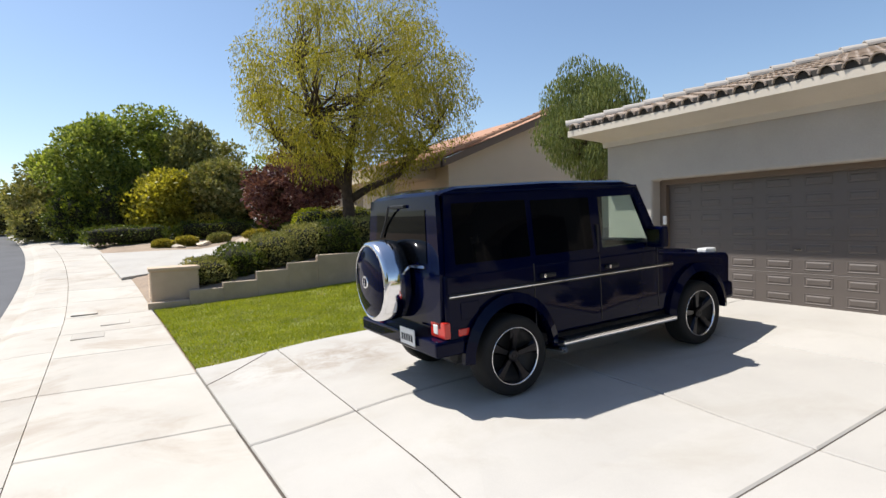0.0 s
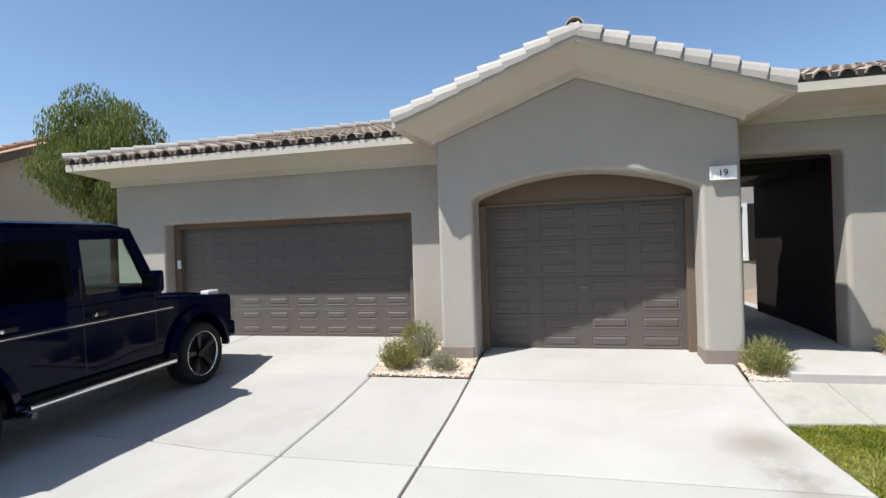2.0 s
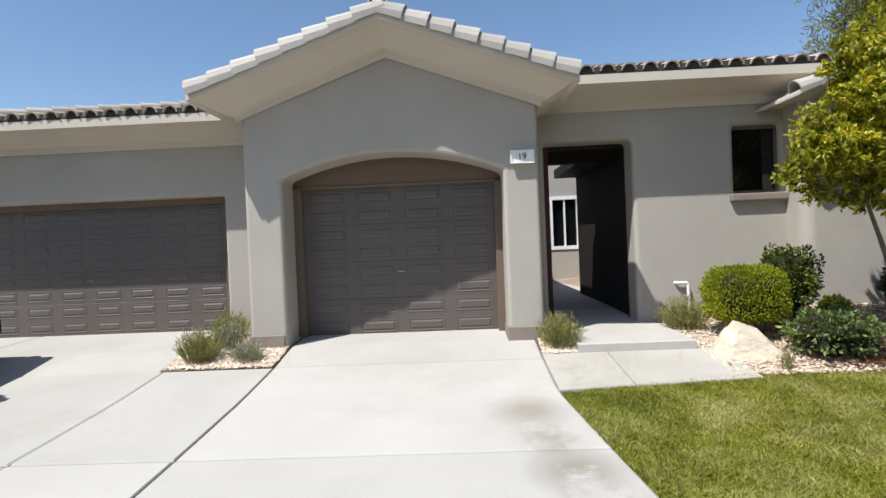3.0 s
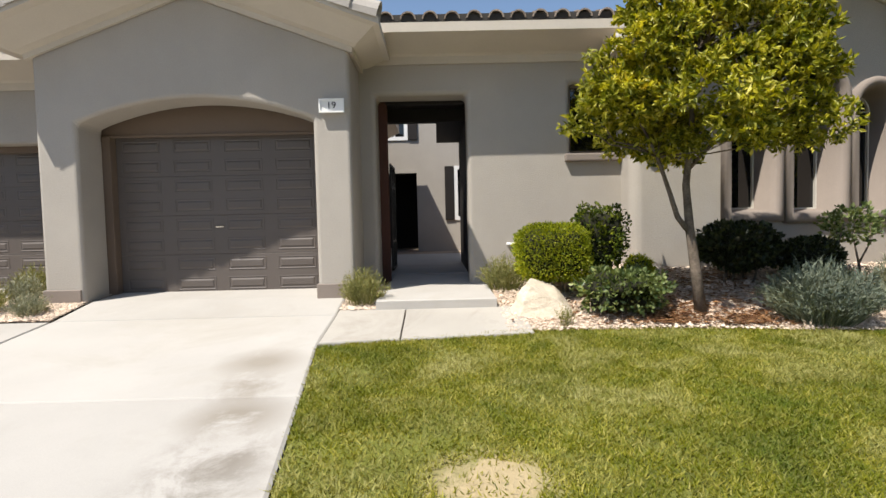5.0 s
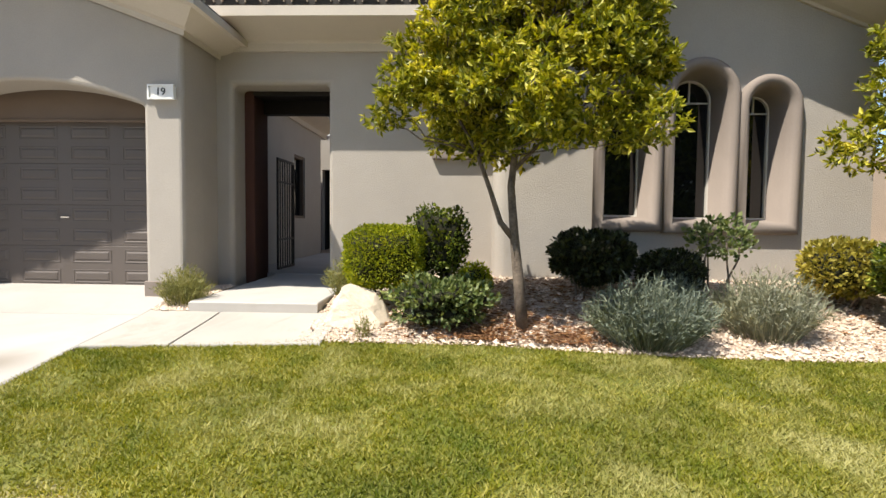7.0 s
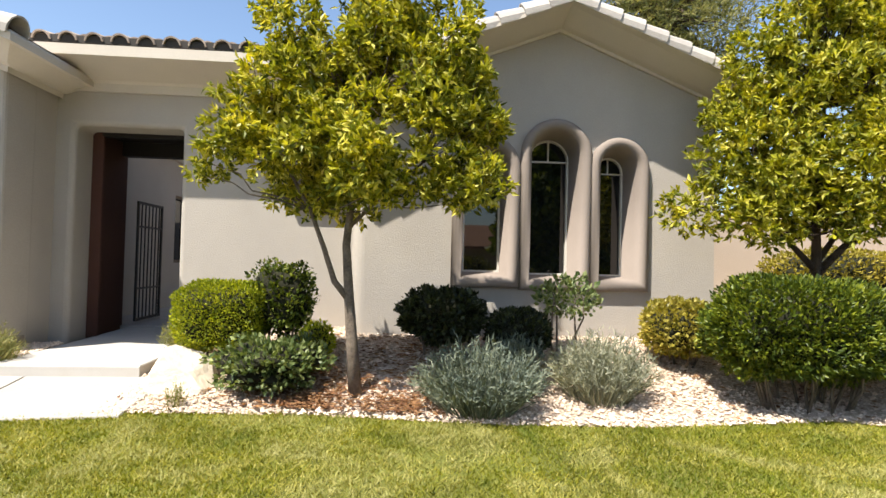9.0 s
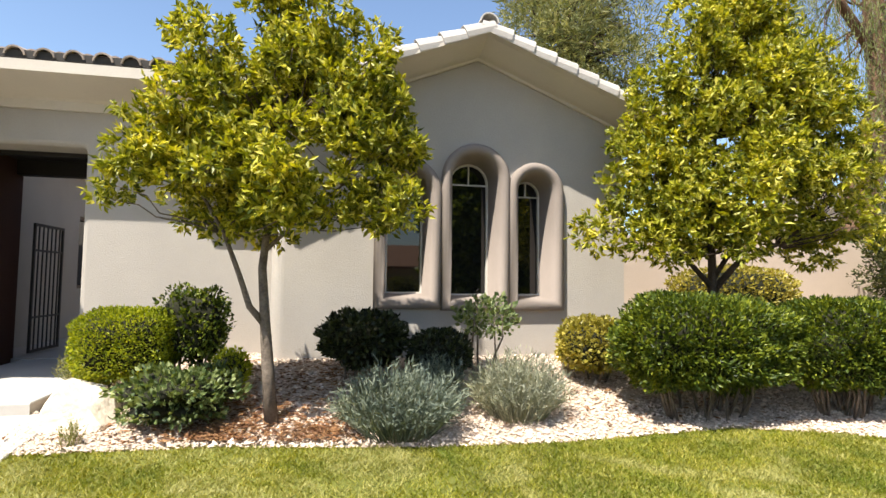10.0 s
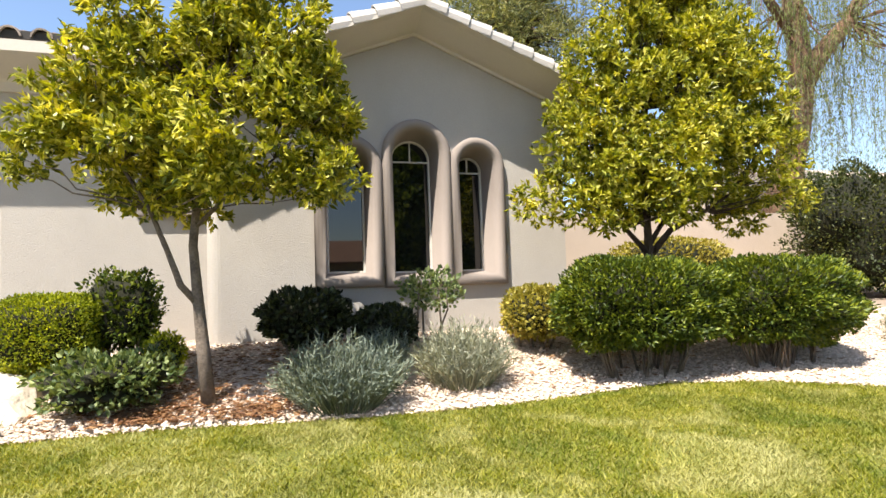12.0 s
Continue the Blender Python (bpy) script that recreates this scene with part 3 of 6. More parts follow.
def eave_run(name, label, x, y0, y1, z, profile=EAVE, end=0.0):
    bm = sweep(bmesh.new(), [[(x - jut(p), y + (p if (end and y == y1) else 0), z + h - 0.1 * p) for p, h in profile] for y in (y0, y1)])
    bmesh.ops.recalc_face_normals(bm, faces=bm.faces)
    return tagged(part(name, bm, TRIM), label, "cornice", kind="structure")


def barrel_mesh(name, radius, length, taper, material, arc=180, thick=0.018, sides=8):
    """A half-round tile lying along +x from 0 to length, open below."""
    rings = []
    for x, r in ((0, radius), (length, radius * taper)):
        ring = []
        for rr in (r, r - thick):
            row = [(x, rr * math.sin(radians(a)), rr * math.cos(radians(a))) for a in (arc * (k / sides - 0.5) for k in range(sides + 1))]
            ring += row if rr == r else row[::-1]
        rings.append(ring)
    bm = sweep(bmesh.new(), rings)
    bmesh.ops.recalc_face_normals(bm, faces=bm.faces)
    me = mesh_of(name, bm, False)
    me.materials.append(material)
    return me


def along(a, b, roll=0.0):
    """A pose at a whose x axis points to b and whose z axis points as near up as may be."""
    a, b = Vector(a), Vector(b)
    x = (b - a).normalized()
    y = Vector((0, 0, 1)).cross(x).normalized()
    z = x.cross(y)
    return Matrix.Translation(a) @ Matrix(((x.x, y.x, z.x, 0), (x.y, y.y, z.y, 0), (x.z, y.z, z.z, 0), (0, 0, 0, 1))) @ Matrix.Rotation(radians(roll), 4, "X")


def tile_run(parent, me, a, b, step, rng, name="tile"):
    a, b = Vector(a), Vector(b)
    n = max(1, round((b - a).length / step))
    for k in range(n):
        p = a.lerp(b, k / n)
        lift = Vector((0, 0, 0.024 + rng.uniform(-0.006, 0.008)))
        m = along(p + lift, a.lerp(b, (k + 1) / n) + lift * 0.2)
        piece(name, me, parent, m @ Matrix.Rotation(rng.uniform(-0.02, 0.02), 4, "Z"))


def roof_field(parent, origin, cross, up, cols, rows, me, keep, rng, width=0.285, step=0.36):
    """Barrel tiles in courses: up is the way up the slope, cross the way along the eave."""
    cross, up = Vector(cross).normalized(), Vector(up).normalized()
    for r in range(rows):
        for c in range(cols):
            at = Vector(origin) + cross * (c + 0.5) * width + up * r * step
            if keep(at):
                tip = at + up * (step + 0.06) + Vector((0, 0, -0.025))
                piece("tile", me, parent, along(at + Vector((0, 0, 0.018 + rng.uniform(-0.004, 0.004))), tip + Vector((0, 0, 0.018))))


def garage_door(name, label, x, y0, y1, z0, z1, cols, sections, parent_label=""):
    """Sectional door with two rows of raised panels in each section."""
    door = thing(name, label, "garage door", (x, (y0 + y1) / 2, z0), kind="structure")
    w, h = y1 - y0, (z1 - z0) / sections
    for s in range(sections):
        sec = part("door_section", boxed((0, -w / 2, s * h + 0.0005), (0.05, w / 2, (s + 1) * h - 0.0005), 0.005), DOOR_BROWN, door)
        for r in range(2):
            for c in range(cols):
                pw, ph = w / cols, h / 2
                a, b = -w / 2 + c * pw + 0.085, -w / 2 + (c + 1) * pw - 0.085
                lo, hi = s * h + r * ph + 0.045, s * h + (r + 1) * ph - 0.045
                bm = bmesh.new()
                rings = []
                for d, xx in ((0.0, 0.0), (0.01, -0.003), (0.02, 0.002), (0.03, 0.002), (0.05, -0.007)):
                    rings.append([(xx, a + d, lo + d), (xx, b - d, lo + d), (xx, b - d, hi - d), (xx, a + d, hi - d)])
                vs = [[bm.verts.new(p) for p in ring] for ring in rings]
                for q, t in zip(vs, vs[1:]):
                    for k in range(4):
                        bm.faces.new((q[k], q[(k + 1) % 4], t[(k + 1) % 4], t[k]))
                bm.faces.new(vs[-1])
                bmesh.ops.translate(bm, verts=bm.verts, vec=(-0.003, 0, 0))
                bmesh.ops.recalc_face_normals(bm, faces=bm.faces)
                part("panel", bm, DOOR_BROWN, sec)
    part("backing", boxed((0.052, -w / 2, 0), (0.06, w / 2, z1 - z0)), TRIMBLACK, door)
    part("lock_handle", boxed((-0.03, -0.06, h * sections * 0.42), (0.0, 0.06, h * sections * 0.42 + 0.025), 0.008), CHROME, door, "small steel lock handle")
    return door


def arch_top(y0, y1, zs, rise, n=18):
    """Points of a flat arch from y0 to y1."""
    half = (y1 - y0) / 2
    r = (half * half + rise * rise) / (2 * rise)
    mid, cz = (y0 + y1) / 2, zs + rise - r
    a = math.asin(half / r)
    return [(mid + r * math.sin(t), cz + r * math.cos(t)) for t in (-a + 2 * a * k / n for k in range(n + 1))]


def round_top(yc, a, zb, zs, d=0.0, n=14):
    """Outline of a round-headed window, drawn in by d."""
    q = a - d
    return [(yc - q, zb + d), (yc + q, zb + d)] + [(yc + q * math.cos(t), zs + q * math.sin(t)) for t in (math.pi * k / n for k in range(n + 1))]


def softened(bm, width, segments=3):
    """Eases the sharp edges of a solid."""
    sharp = [e for e in bm.edges if len(e.link_faces) == 2 and e.calc_face_angle(0) > 0.9]
    bmesh.ops.bevel(bm, geom=sharp, offset=width, segments=segments, affect="EDGES", profile=0.5)
    return bm


GY, GX = -0.34, 7.25          # the single garage's middle line and front
WX, WY = 7.73, -8.48          # the window wing's front and gable line
EX = 8.15                     # the entry wall's front
DX = 8.29                     # the double garage's front


def house():
    rng = random.Random(3)
    S = dict(kind="structure")
    # single garage, projecting, with its arch and gable
    outer = [(1.12, -0.3), (1.62, -0.3), (1.62, 3.02), (GY, 3.74), (-2.29, 3.02), (-2.29, -0.3), (-1.82, -0.3)] + arch_top(-1.82, 1.12, 2.18, 0.295)
    bm = facing(GX, GX + 0.54, outer)
    tagged(part("wall_garage", softened(bm, 0.05), STUCCO), "grey-beige stucco garage front with a flat arch", "wall", **S)
    for a, b in ((1.16, 1.64), (-2.31, -1.8)):
        tagged(part("baseboard", boxed((GX - 0.015, a, -0.3), (GX + 0.44, b, 0.11), 0.01), SURROUND), "brownish stucco plinth at the foot of the pier", "plinth", **S)
    tagged(part("wall_garage_left", boxed((GX + 0.46, 1.36, -0.3), (DX + 0.3, 1.612, 3.0)), STUCCO), "stucco side wall of the single garage", "wall", **S)
    tagged(part("wall_garage_right", boxed((GX + 0.46, -2.282, -0.3), (EX + 0.02, -2.03, 3.0)), STUCCO), "stucco side wall of the single garage", "wall", **S)
    cornice_gable("cornice_gable", "cream moulded cornice along the gable", GX, GY, 1.96, 1.95, 3.71, 0.37, 9.2, 9.2, 0.82)
    top = arch_top(-1.86, 1.16, 2.20, 0.32)
    frame_ = thing("garage_door_frame", "brown wooden frame and arched header round the garage door", "door frame", **S)
    part("header", facing(7.84, 7.92, [(1.16, 2.10), (-1.86, 2.10)] + top), FRAME_BROWN, frame_)
    part("header_strip", boxed((7.82, -1.84, 2.085), (7.86, 1.14, 2.125), 0.005), FRAME_BROWN, frame_)
    for a in (1.10, -1.80):
        part("jamb", boxed((7.78, a - 0.075, -0.2), (7.92, a + 0.075, 2.1), 0.006), FRAME_BROWN, frame_)
    garage_door("garage_door", "closed grey-brown single garage door with raised panels", 7.92, -1.74, 1.04, -0.05, 2.1, 4, 4)
    # double garage
    outer = [(1.6, -0.3), (2.35, -0.3), (2.35, 2.11), (7.12, 2.11), (7.12, -0.3), (8.2, -0.3), (8.2, 2.9), (1.6, 2.9)]
    tagged(part("wall_double_garage", softened(facing(DX, DX + 0.36, outer), 0.04), STUCCO), "grey-beige stucco front of the double garage", "wall", **S)
    tagged(part("wall_left", boxed((DX + 0.34, 7.9, -0.3), (17, 8.2, 2.9)), STUCCO), "stucco side wall of the garage wing", "wall", **S)
    frame_ = thing("garage_door_frame", "brown wooden frame round the double garage door", "door frame", **S)
    part("header", boxed((8.52, 2.3, 2.02), (8.66, 7.17, 2.16), 0.006), FRAME_BROWN, frame_)
    for a in (2.40, 7.06):
        part("jamb", boxed((8.52, a - 0.07, -0.05), (8.66, a + 0.07, 2.03), 0.006), FRAME_BROWN, frame_)
    garage_door("garage_door", "closed grey-brown double garage door with raised panels", 8.62, 2.46, 7.0, 0.0, 2.04, 8, 4)
    tagged(part("light_switch_box", boxed((8.47, 6.97, 1.28), (8.52, 7.03, 1.44), 0.008), WHITE), "small pale sensor box on the door jamb", "switch box")
    eave_run("cornice_garage", "cream moulded eave of the garage wing", DX, 1.6, 8.2, 2.86, EAVE, 1)
    bm = sweep(bmesh.new(), [[(x - (jut(p) if x < 9 else 0), 8.2 + p, 2.86 + h - 0.1 * p) for p, h in EAVE] for x in (DX, 17)])
    bmesh.ops.recalc_face_normals(bm, faces=bm.faces)
    tagged(part("cornice_garage_side", bm, TRIM), "cream moulded eave of the garage wing", "cornice", **S)
    # roof of the garage wing: hipped at its outer end
    pitch, ex, ez, hy = 0.27, DX - 0.62, 3.225, 8.66
    roof = thing("roof_garage", "hipped roof of weathered tan concrete barrel tiles", "roof", **S)
    run = 6.6
    raw("deck", [(ex, hy, ez), (ex, 1.2, ez), (ex + run, 1.2, ez + run * pitch), (ex + run, hy - run, ez + run * pitch), (ex + 2 * run, 1.2, ez), (ex + 2 * run, hy, ez)],
        [(0, 1, 2, 3), (3, 2, 4, 5), (0, 3, 5)], TILE, roof)
    # Closes the gap below the tiles; its near-black is their shade.
    part("eave_shade_strip", boxed((ex + 0.01, 1.6, ez - 0.04), (ex + 0.06, hy - 0.02, ez + 0.09)), SHADOW_GAP, roof, "near-black strip for the shade under the eave tiles")
    me = barrel_mesh("tile", 0.105, 0.42, 0.86, TILE, 170)
    up = Vector((1, 0, pitch))
    roof_field(roof, (ex - 0.03, 1.5, ez), (0, 1, 0), up, 25, 17, me, lambda p: p.y < hy - (p.x - ex) - 0.02 and not (p.y < 2.1 and p.x < 8.2), rng)
    cap = barrel_mesh("cap_tile", 0.12, 0.42, 0.84, TILE_CAP, 180)
    tile_run(roof, cap, (ex - 0.02, hy + 0.02, ez + 0.08), (ex + run, hy - run, ez + run * pitch + 0.1), 0.38, rng, "ridge_tile")
    # rake tiles, roofs and vents of the two gables
    for yc, xf, za, slope, hl, hr, back, who, tall in ((GY, GX, 3.71, 0.37, 1.96, 1.95, 9.6, "garage", 0.82), (WY, WX, 3.97, 0.40, 2.45, 2.07, 13.5, "window wing", 0.42)):
        roof = thing("roof_gable", "gable roof of pale concrete barrel tiles over the " + who, "roof", **S)
        z0 = za + 0.54 * tall - 0.04
        raw("deck", [(xf - 0.57, yc + hl + 0.42, z0 - slope * (hl + 0.42)), (xf - 0.57, yc, z0), (xf - 0.57, yc - hr - 0.42, z0 - slope * (hr + 0.42)),
                     (back, yc + hl + 0.42, z0 - slope * (hl + 0.42)), (back, yc, z0), (back, yc - hr - 0.42, z0 - slope * (hr + 0.42))],
            [(0, 3, 4, 1), (1, 4, 5, 2)], TILE, roof)
        rake = barrel_mesh("rake_tile", 0.168 if tall > 0.5 else 0.14, 0.40, 0.80, TILE_CAP, 220)
        for h, sgn in ((hl, 1), (hr, -1)):
            tile_run(roof, rake, (xf - 0.48, yc + sgn * (h + 0.43), z0 - slope * (h + 0.43) - 0.03), (xf - 0.48, yc, z0 - 0.02), 0.31, rng, "rake_tile")
        tile_run(roof, cap, (xf - 0.57, yc, z0 + 0.05), (back, yc, z0 + 0.05), 0.38, rng, "ridge_tile")
        vent = thing("roof_vent", "dark round metal vent pipe on the ridge", "roof vent", (xf + 0.75, yc - 0.05, z0 + 0.1))
        part("pipe", lathe(bmesh.new(), [(0.07, -0.1), (0.07, 0.18)], Matrix(), 14), IRON, vent)
        part("cowl", lathe(bmesh.new(), [(0.02, 0.2), (0.15, 0.2), (0.16, 0.23), (0.12, 0.28), (0.02, 0.31)], Matrix(), 16), IRON, vent)
    # entry wall with its deep opening
    outer = [(-2.1, -0.3), (-2.5, -0.3), (-2.5, 2.65), (-3.79, 2.65), (-3.79, -0.3), (-6.2, -0.3), (-6.2, 3.2), (-2.1, 3.2)]
    hole = rect(-5.93, 1.78, -5.25, 2.78)
    tagged(part("wall_entry", softened(facing(EX, EX + 0.45, outer, [hole]), 0.06), STUCCO), "grey-beige stucco entry wall with a deep doorway", "wall", **S)
    eave_run("cornice_entry", "cream moulded eave over the entry", EX, -6.4, -2.2, 3.07)
    roof = thing("roof_entry", "low roof of tan barrel tiles over the entry, with a shade strip below", "roof", **S)
    ex, ez = EX - 0.62, 3.445
    raw("deck", [(ex, -6.3, ez), (ex, -2.2, ez), (9.6, -2.2, ez + 0.57), (9.6, -6.3, ez + 0.57)], [(0, 3, 2, 1)], TILE, roof)
    # The same painted shade runs along the entry eave.
    part("eave_shade_strip", boxed((ex + 0.01, -6.3, ez - 0.04), (ex + 0.06, -2.25, ez + 0.09)), SHADOW_GAP, roof, "near-black strip for the shade under the eave tiles")
    roof_field(roof, (ex - 0.01, -6.3, ez), (0, 1, 0), Vector((1, 0, 0.3)), 14, 6, me, lambda p: True, rng)
    win = thing("window_1", "small dark window with a brown sill in the entry wall", "window", (EX, -5.59, 1.78), **S)
    part("glass", boxed((0.14, -0.36, 0), (0.16, 0.36, 1.0)), GLASS, win)
    part("window_frame", facing(0.1, 0.18, rect(-0.37, -0.02, 0.37, 1.02), [rect(-0.31, 0.05, 0.31, 0.95)]), FRAME_BROWN, win)
    part("sill", boxed((-0.09, -0.42, -0.11), (0.12, 0.42, 0.0), 0.02, 2), SURROUND, win)
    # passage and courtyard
    tagged(part("wall_passage_left", boxed((EX + 0.45, -2.46, -0.2), (9.55, -2.2, 2.7)), PASSAGE), "brown wall of the covered passage, darkened in its colour for shade", "wall", **S)
    # Right wall and ceilings: the near-black colour carries the passage's shade.
    tagged(part("wall_passage_right", boxed((EX + 0.45, -4.1, -0.2), (12.2, -3.84, 2.7)), DARKWOOD_AND_SHADE), "brown wall of the covered passage, darkened in its colour for shade", "wall", **S)
    tagged(part("ceiling_passage", boxed((EX + 0.3, -4.1, 2.7), (9.6, -2.1, 2.9)), DARKWOOD_AND_SHADE), "ceiling of the covered passage, near-black for its shade", "ceiling", **S)
    # Ceiling added to keep the sun off the right passage wall.
    tagged(part("ceiling_side_porch", boxed((9.6, -6.2, 2.56), (12.2, -3.36, 2.74)), DARKWOOD_AND_SHADE), "porch ceiling added along the courtyard to shade the passage wall", "ceiling", **S)
    jamb = thing("door_frame_entry", "dark wooden frame lining the entry", "door frame", **S)
    # Posts share the passage wall's brown, deepened for shade.
    for a in (-2.56, -3.86):
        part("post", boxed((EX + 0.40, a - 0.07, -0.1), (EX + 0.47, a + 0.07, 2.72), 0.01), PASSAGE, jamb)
    # Lintel and beam have the shade put into their colour too.
    part("lintel", boxed((EX + 0.40, -3.8, 2.60), (EX + 0.52, -2.6, 2.74), 0.01), DARKWOOD_AND_SHADE, jamb)
    tagged(part("beam_passage_end", boxed((9.38, -3.84, 2.5), (9.56, -2.44, 2.72), 0.01), DARKWOOD_AND_SHADE), "beam across the courtyard end of the passage, near-black for its shade", "beam", **S)
    tagged(part("wall_passage_end", facing(9.4, 9.6, [(-1.9, -0.2), (-2.2, -0.2), (-2.2, 2.92), (-4.1, 2.92), (-4.1, -0.2), (-6.2, -0.2), (-6.2, 4.0), (-1.9, 4.0)]), STUCCO), "stucco wall at the courtyard end of the passage", "wall", **S)
    tagged(part("floor_courtyard", boxed((9.5, -7, -0.2), (20, -1.8, 0.0)), CONCRETE), "concrete courtyard floor", "floor", **S)
    tagged(part("wall_courtyard_left", siding(-1.9, -1.6, rect(9.6, -0.2, 14.9, 3.1), [rect(12.7, 0.9, 13.5, 2.3)]), STUCCO), "stucco courtyard wall with a tall window", "wall", **S)
    part_w = thing("window_2", "tall narrow dark window facing the courtyard", "window", (13.1, -1.85, 0.9), **S)
    part("glass", boxed((-0.4, 0.06, 0), (0.4, 0.08, 1.4)), GLASS, part_w)
    part("window_frame", siding(-0.02, 0.1, rect(-0.41, -0.01, 0.41, 1.41), [rect(-0.34, 0.06, 0.34, 1.34)]), FRAME_BROWN, part_w)
    bm = sweep(bmesh.new(), [[(x, -1.9 - p, 3.0 + h) for p, h in EAVE] for x in (9.6, 15.3)])
    bmesh.ops.recalc_face_normals(bm, faces=bm.faces)
    tagged(part("cornice_courtyard", bm, TRIM), "cream moulded eave above the courtyard", "cornice", **S)
    tagged(part("roof_courtyard", siding(-2.35, 1.6, [(9.6, 3.44), (15.35, 3.44), (15.35, 3.52), (9.6, 3.52)]), TILE), "tan tiled roof beside the courtyard", "roof", **S)
    tagged(part("wall_courtyard_back", facing(16.0, 16.3, [(0.5, -0.2), (-1.66, -0.2), (-1.66, 2.27), (-2.78, 2.27), (-2.78, -0.2), (-7, -0.2), (-7, 4.9), (0.5, 4.9)], [rect(-2.5, 3.25, -1.84, 3.95), rect(-4.7, 0.95, -3.9, 2.4)]), STUCCO), "sunlit stucco wall across the courtyard", "wall", **S)
    for k, (a, b, c, d) in enumerate(((-2.5, 3.25, -1.84, 3.95), (-4.7, 0.95, -3.9, 2.4))):
        w = thing("window_%d" % (3 + k), "window with dark shutters across the courtyard", "window", (16.0, (a + c) / 2, b), **S)
        hw = (c - a) / 2
        part("glass", boxed((0.1, -hw, 0), (0.12, hw, d - b)), GLASS, w)
        part("window_frame", facing(-0.03, 0.1, rect(-hw - 0.05, -0.05, hw + 0.05, d - b + 0.05), [rect(-hw + 0.05, 0.05, hw - 0.05, d - b - 0.05)]), WHITE, w)
        part("glazing_bar", boxed((0.0, -0.02, 0.05), (0.09, 0.02, d - b - 0.05)), WHITE, w)
        for side in (-1, 1):
            lo, hi = sorted((side * (hw + 0.06), side * (hw + 0.32)))
            part("shutter", boxed((-0.05, lo, -0.04), (-0.005, hi, d - b + 0.04), 0.008), DARKWOOD_AND_SHADE, w, "dark wooden shutter")
    # Near-black box added behind the doorway, so that no light gets in.
    tagged(part("wall_shade_box", boxed((17.6, -4, -0.2), (17.8, 0.5, 4.9)), DARKWOOD_AND_SHADE), "near-black wall standing in for the shade behind the courtyard doorway", "wall", **S)
    tagged(part("ceiling_shade_box", boxed((16.3, -4, 2.32), (17.7, 0.5, 2.5)), DARKWOOD_AND_SHADE), "near-black ceiling added to keep light out of the courtyard doorway", "ceiling", **S)
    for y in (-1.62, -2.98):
        tagged(part("wall_shade_box_side", boxed((16.28, y - 0.06, -0.2), (17.62, y + 0.14, 2.4)), DARKWOOD_AND_SHADE), "near-black side wall added to keep light out of the courtyard doorway", "wall", **S)
    gate = thing("metal_gate", "open black wrought-iron gate with slender bars, leaning beside the passage", "gate", (9.7, -2.56, 0.02))
    part("gate_frame", siding(-0.015, 0.015, rect(0, 0.02, 0.85, 1.85), [rect(0.035, 0.06, 0.815, 1.81)]), IRON, gate)
    for k in range(6):
        part("bar", boxed((0.13 + 0.12 * k, -0.008, 0.06), (0.146 + 0.12 * k, 0.008, 1.81)), IRON, gate)
    for z in (0.5, 1.45):
        part("rail", boxed((0.03, -0.01, z), (0.82, 0.01, z + 0.03)), IRON, gate)
    # the window wing
    wall_holes = []
    arches = ((-7.60, 0.42, 0.76, 2.22), (-8.47, 0.45, 0.74, 2.42), (-9.28, 0.38, 0.74, 2.29))
    for yc, a, zb, zs in arches:
        wall_holes.append(round_top(yc, a, zb, zs, 0.12))
    outer = [(-6.13, -0.3), (-10.55, -0.3), (-10.55, 3.14), (WY, 3.99), (-6.13, 3.05)]
    tagged(part("wall_window_wing", facing(WX, WX + 0.46, outer, wall_holes), STUCCO), "grey-beige stucco gable wall with three arched windows", "wall", **S)
    bm = bmesh.new()
    rings = [[(WX + 0.16 - 0.16 * math.sin(t), -6.13 + 0.16 * math.cos(t), z) for t in [math.pi / 2 * k / 8 for k in range(9)]] + [(WX + 0.05, -6.13, z), (WX + 0.6, -6.13, z), (WX + 0.6, -5.97, z)] for z in (-0.3, 3.04)]
    part_c = part("wall_wing_corner", sweep(bm, rings), STUCCO, smooth=False)
    tagged(part_c, "rounded stucco corner of the window wing", "wall", **S)
    tagged(part("wall_wing_right", boxed((WX + 0.3, -10.55, -0.3), (14, -10.3, 3.1)), STUCCO), "stucco side wall of the window wing", "wall", **S)
    # Near-black for the dim room; the opaque glass hides this wall.
    tagged(part("wall_room_back", boxed((12.0, -10.3, -0.2), (12.2, -6.0, 3.9)), DARKWOOD_AND_SHADE), "hidden back wall behind the arched windows, near-black for the room's shade", "wall", **S)
    tagged(part("baseboard_wing", boxed((WX - 0.012, -10.56, -0.2), (WX + 0.02, -6.14, 0.16)), SURROUND), "narrow plinth screed at the foot of the wall", "plinth", **S)
    cornice_gable("cornice_gable", "cream moulded cornice along the window gable", WX, WY, 2.45, 2.07, 3.97, 0.40, 8.6, 13.5, 0.42)
    for k, (yc, a, zb, zs) in enumerate(arches):
        w = thing("window_%d" % (5 + k), "tall arched window in a thick rounded plaster surround", "window", (WX, yc, 0), **S)
        bm = bmesh.new()
        rings = [[(x, y - yc, z) for y, z in round_top(yc, a, zb, zs, d)] for d, x in ((0.0, 0.01), (0.0, -0.05), (0.025, -0.085), (0.07, -0.10), (0.11, -0.075), (0.135, -0.03), (0.15, 0.08), (0.19, 0.44))]
        vs = [[bm.verts.new(p) for p in ring] for ring in rings]
        n = len(rings[0])
        for q, t in zip(vs, vs[1:]):
            for i in range(n):
                bm.faces.new((q[i], q[(i + 1) % n], t[(i + 1) % n], t[i]))
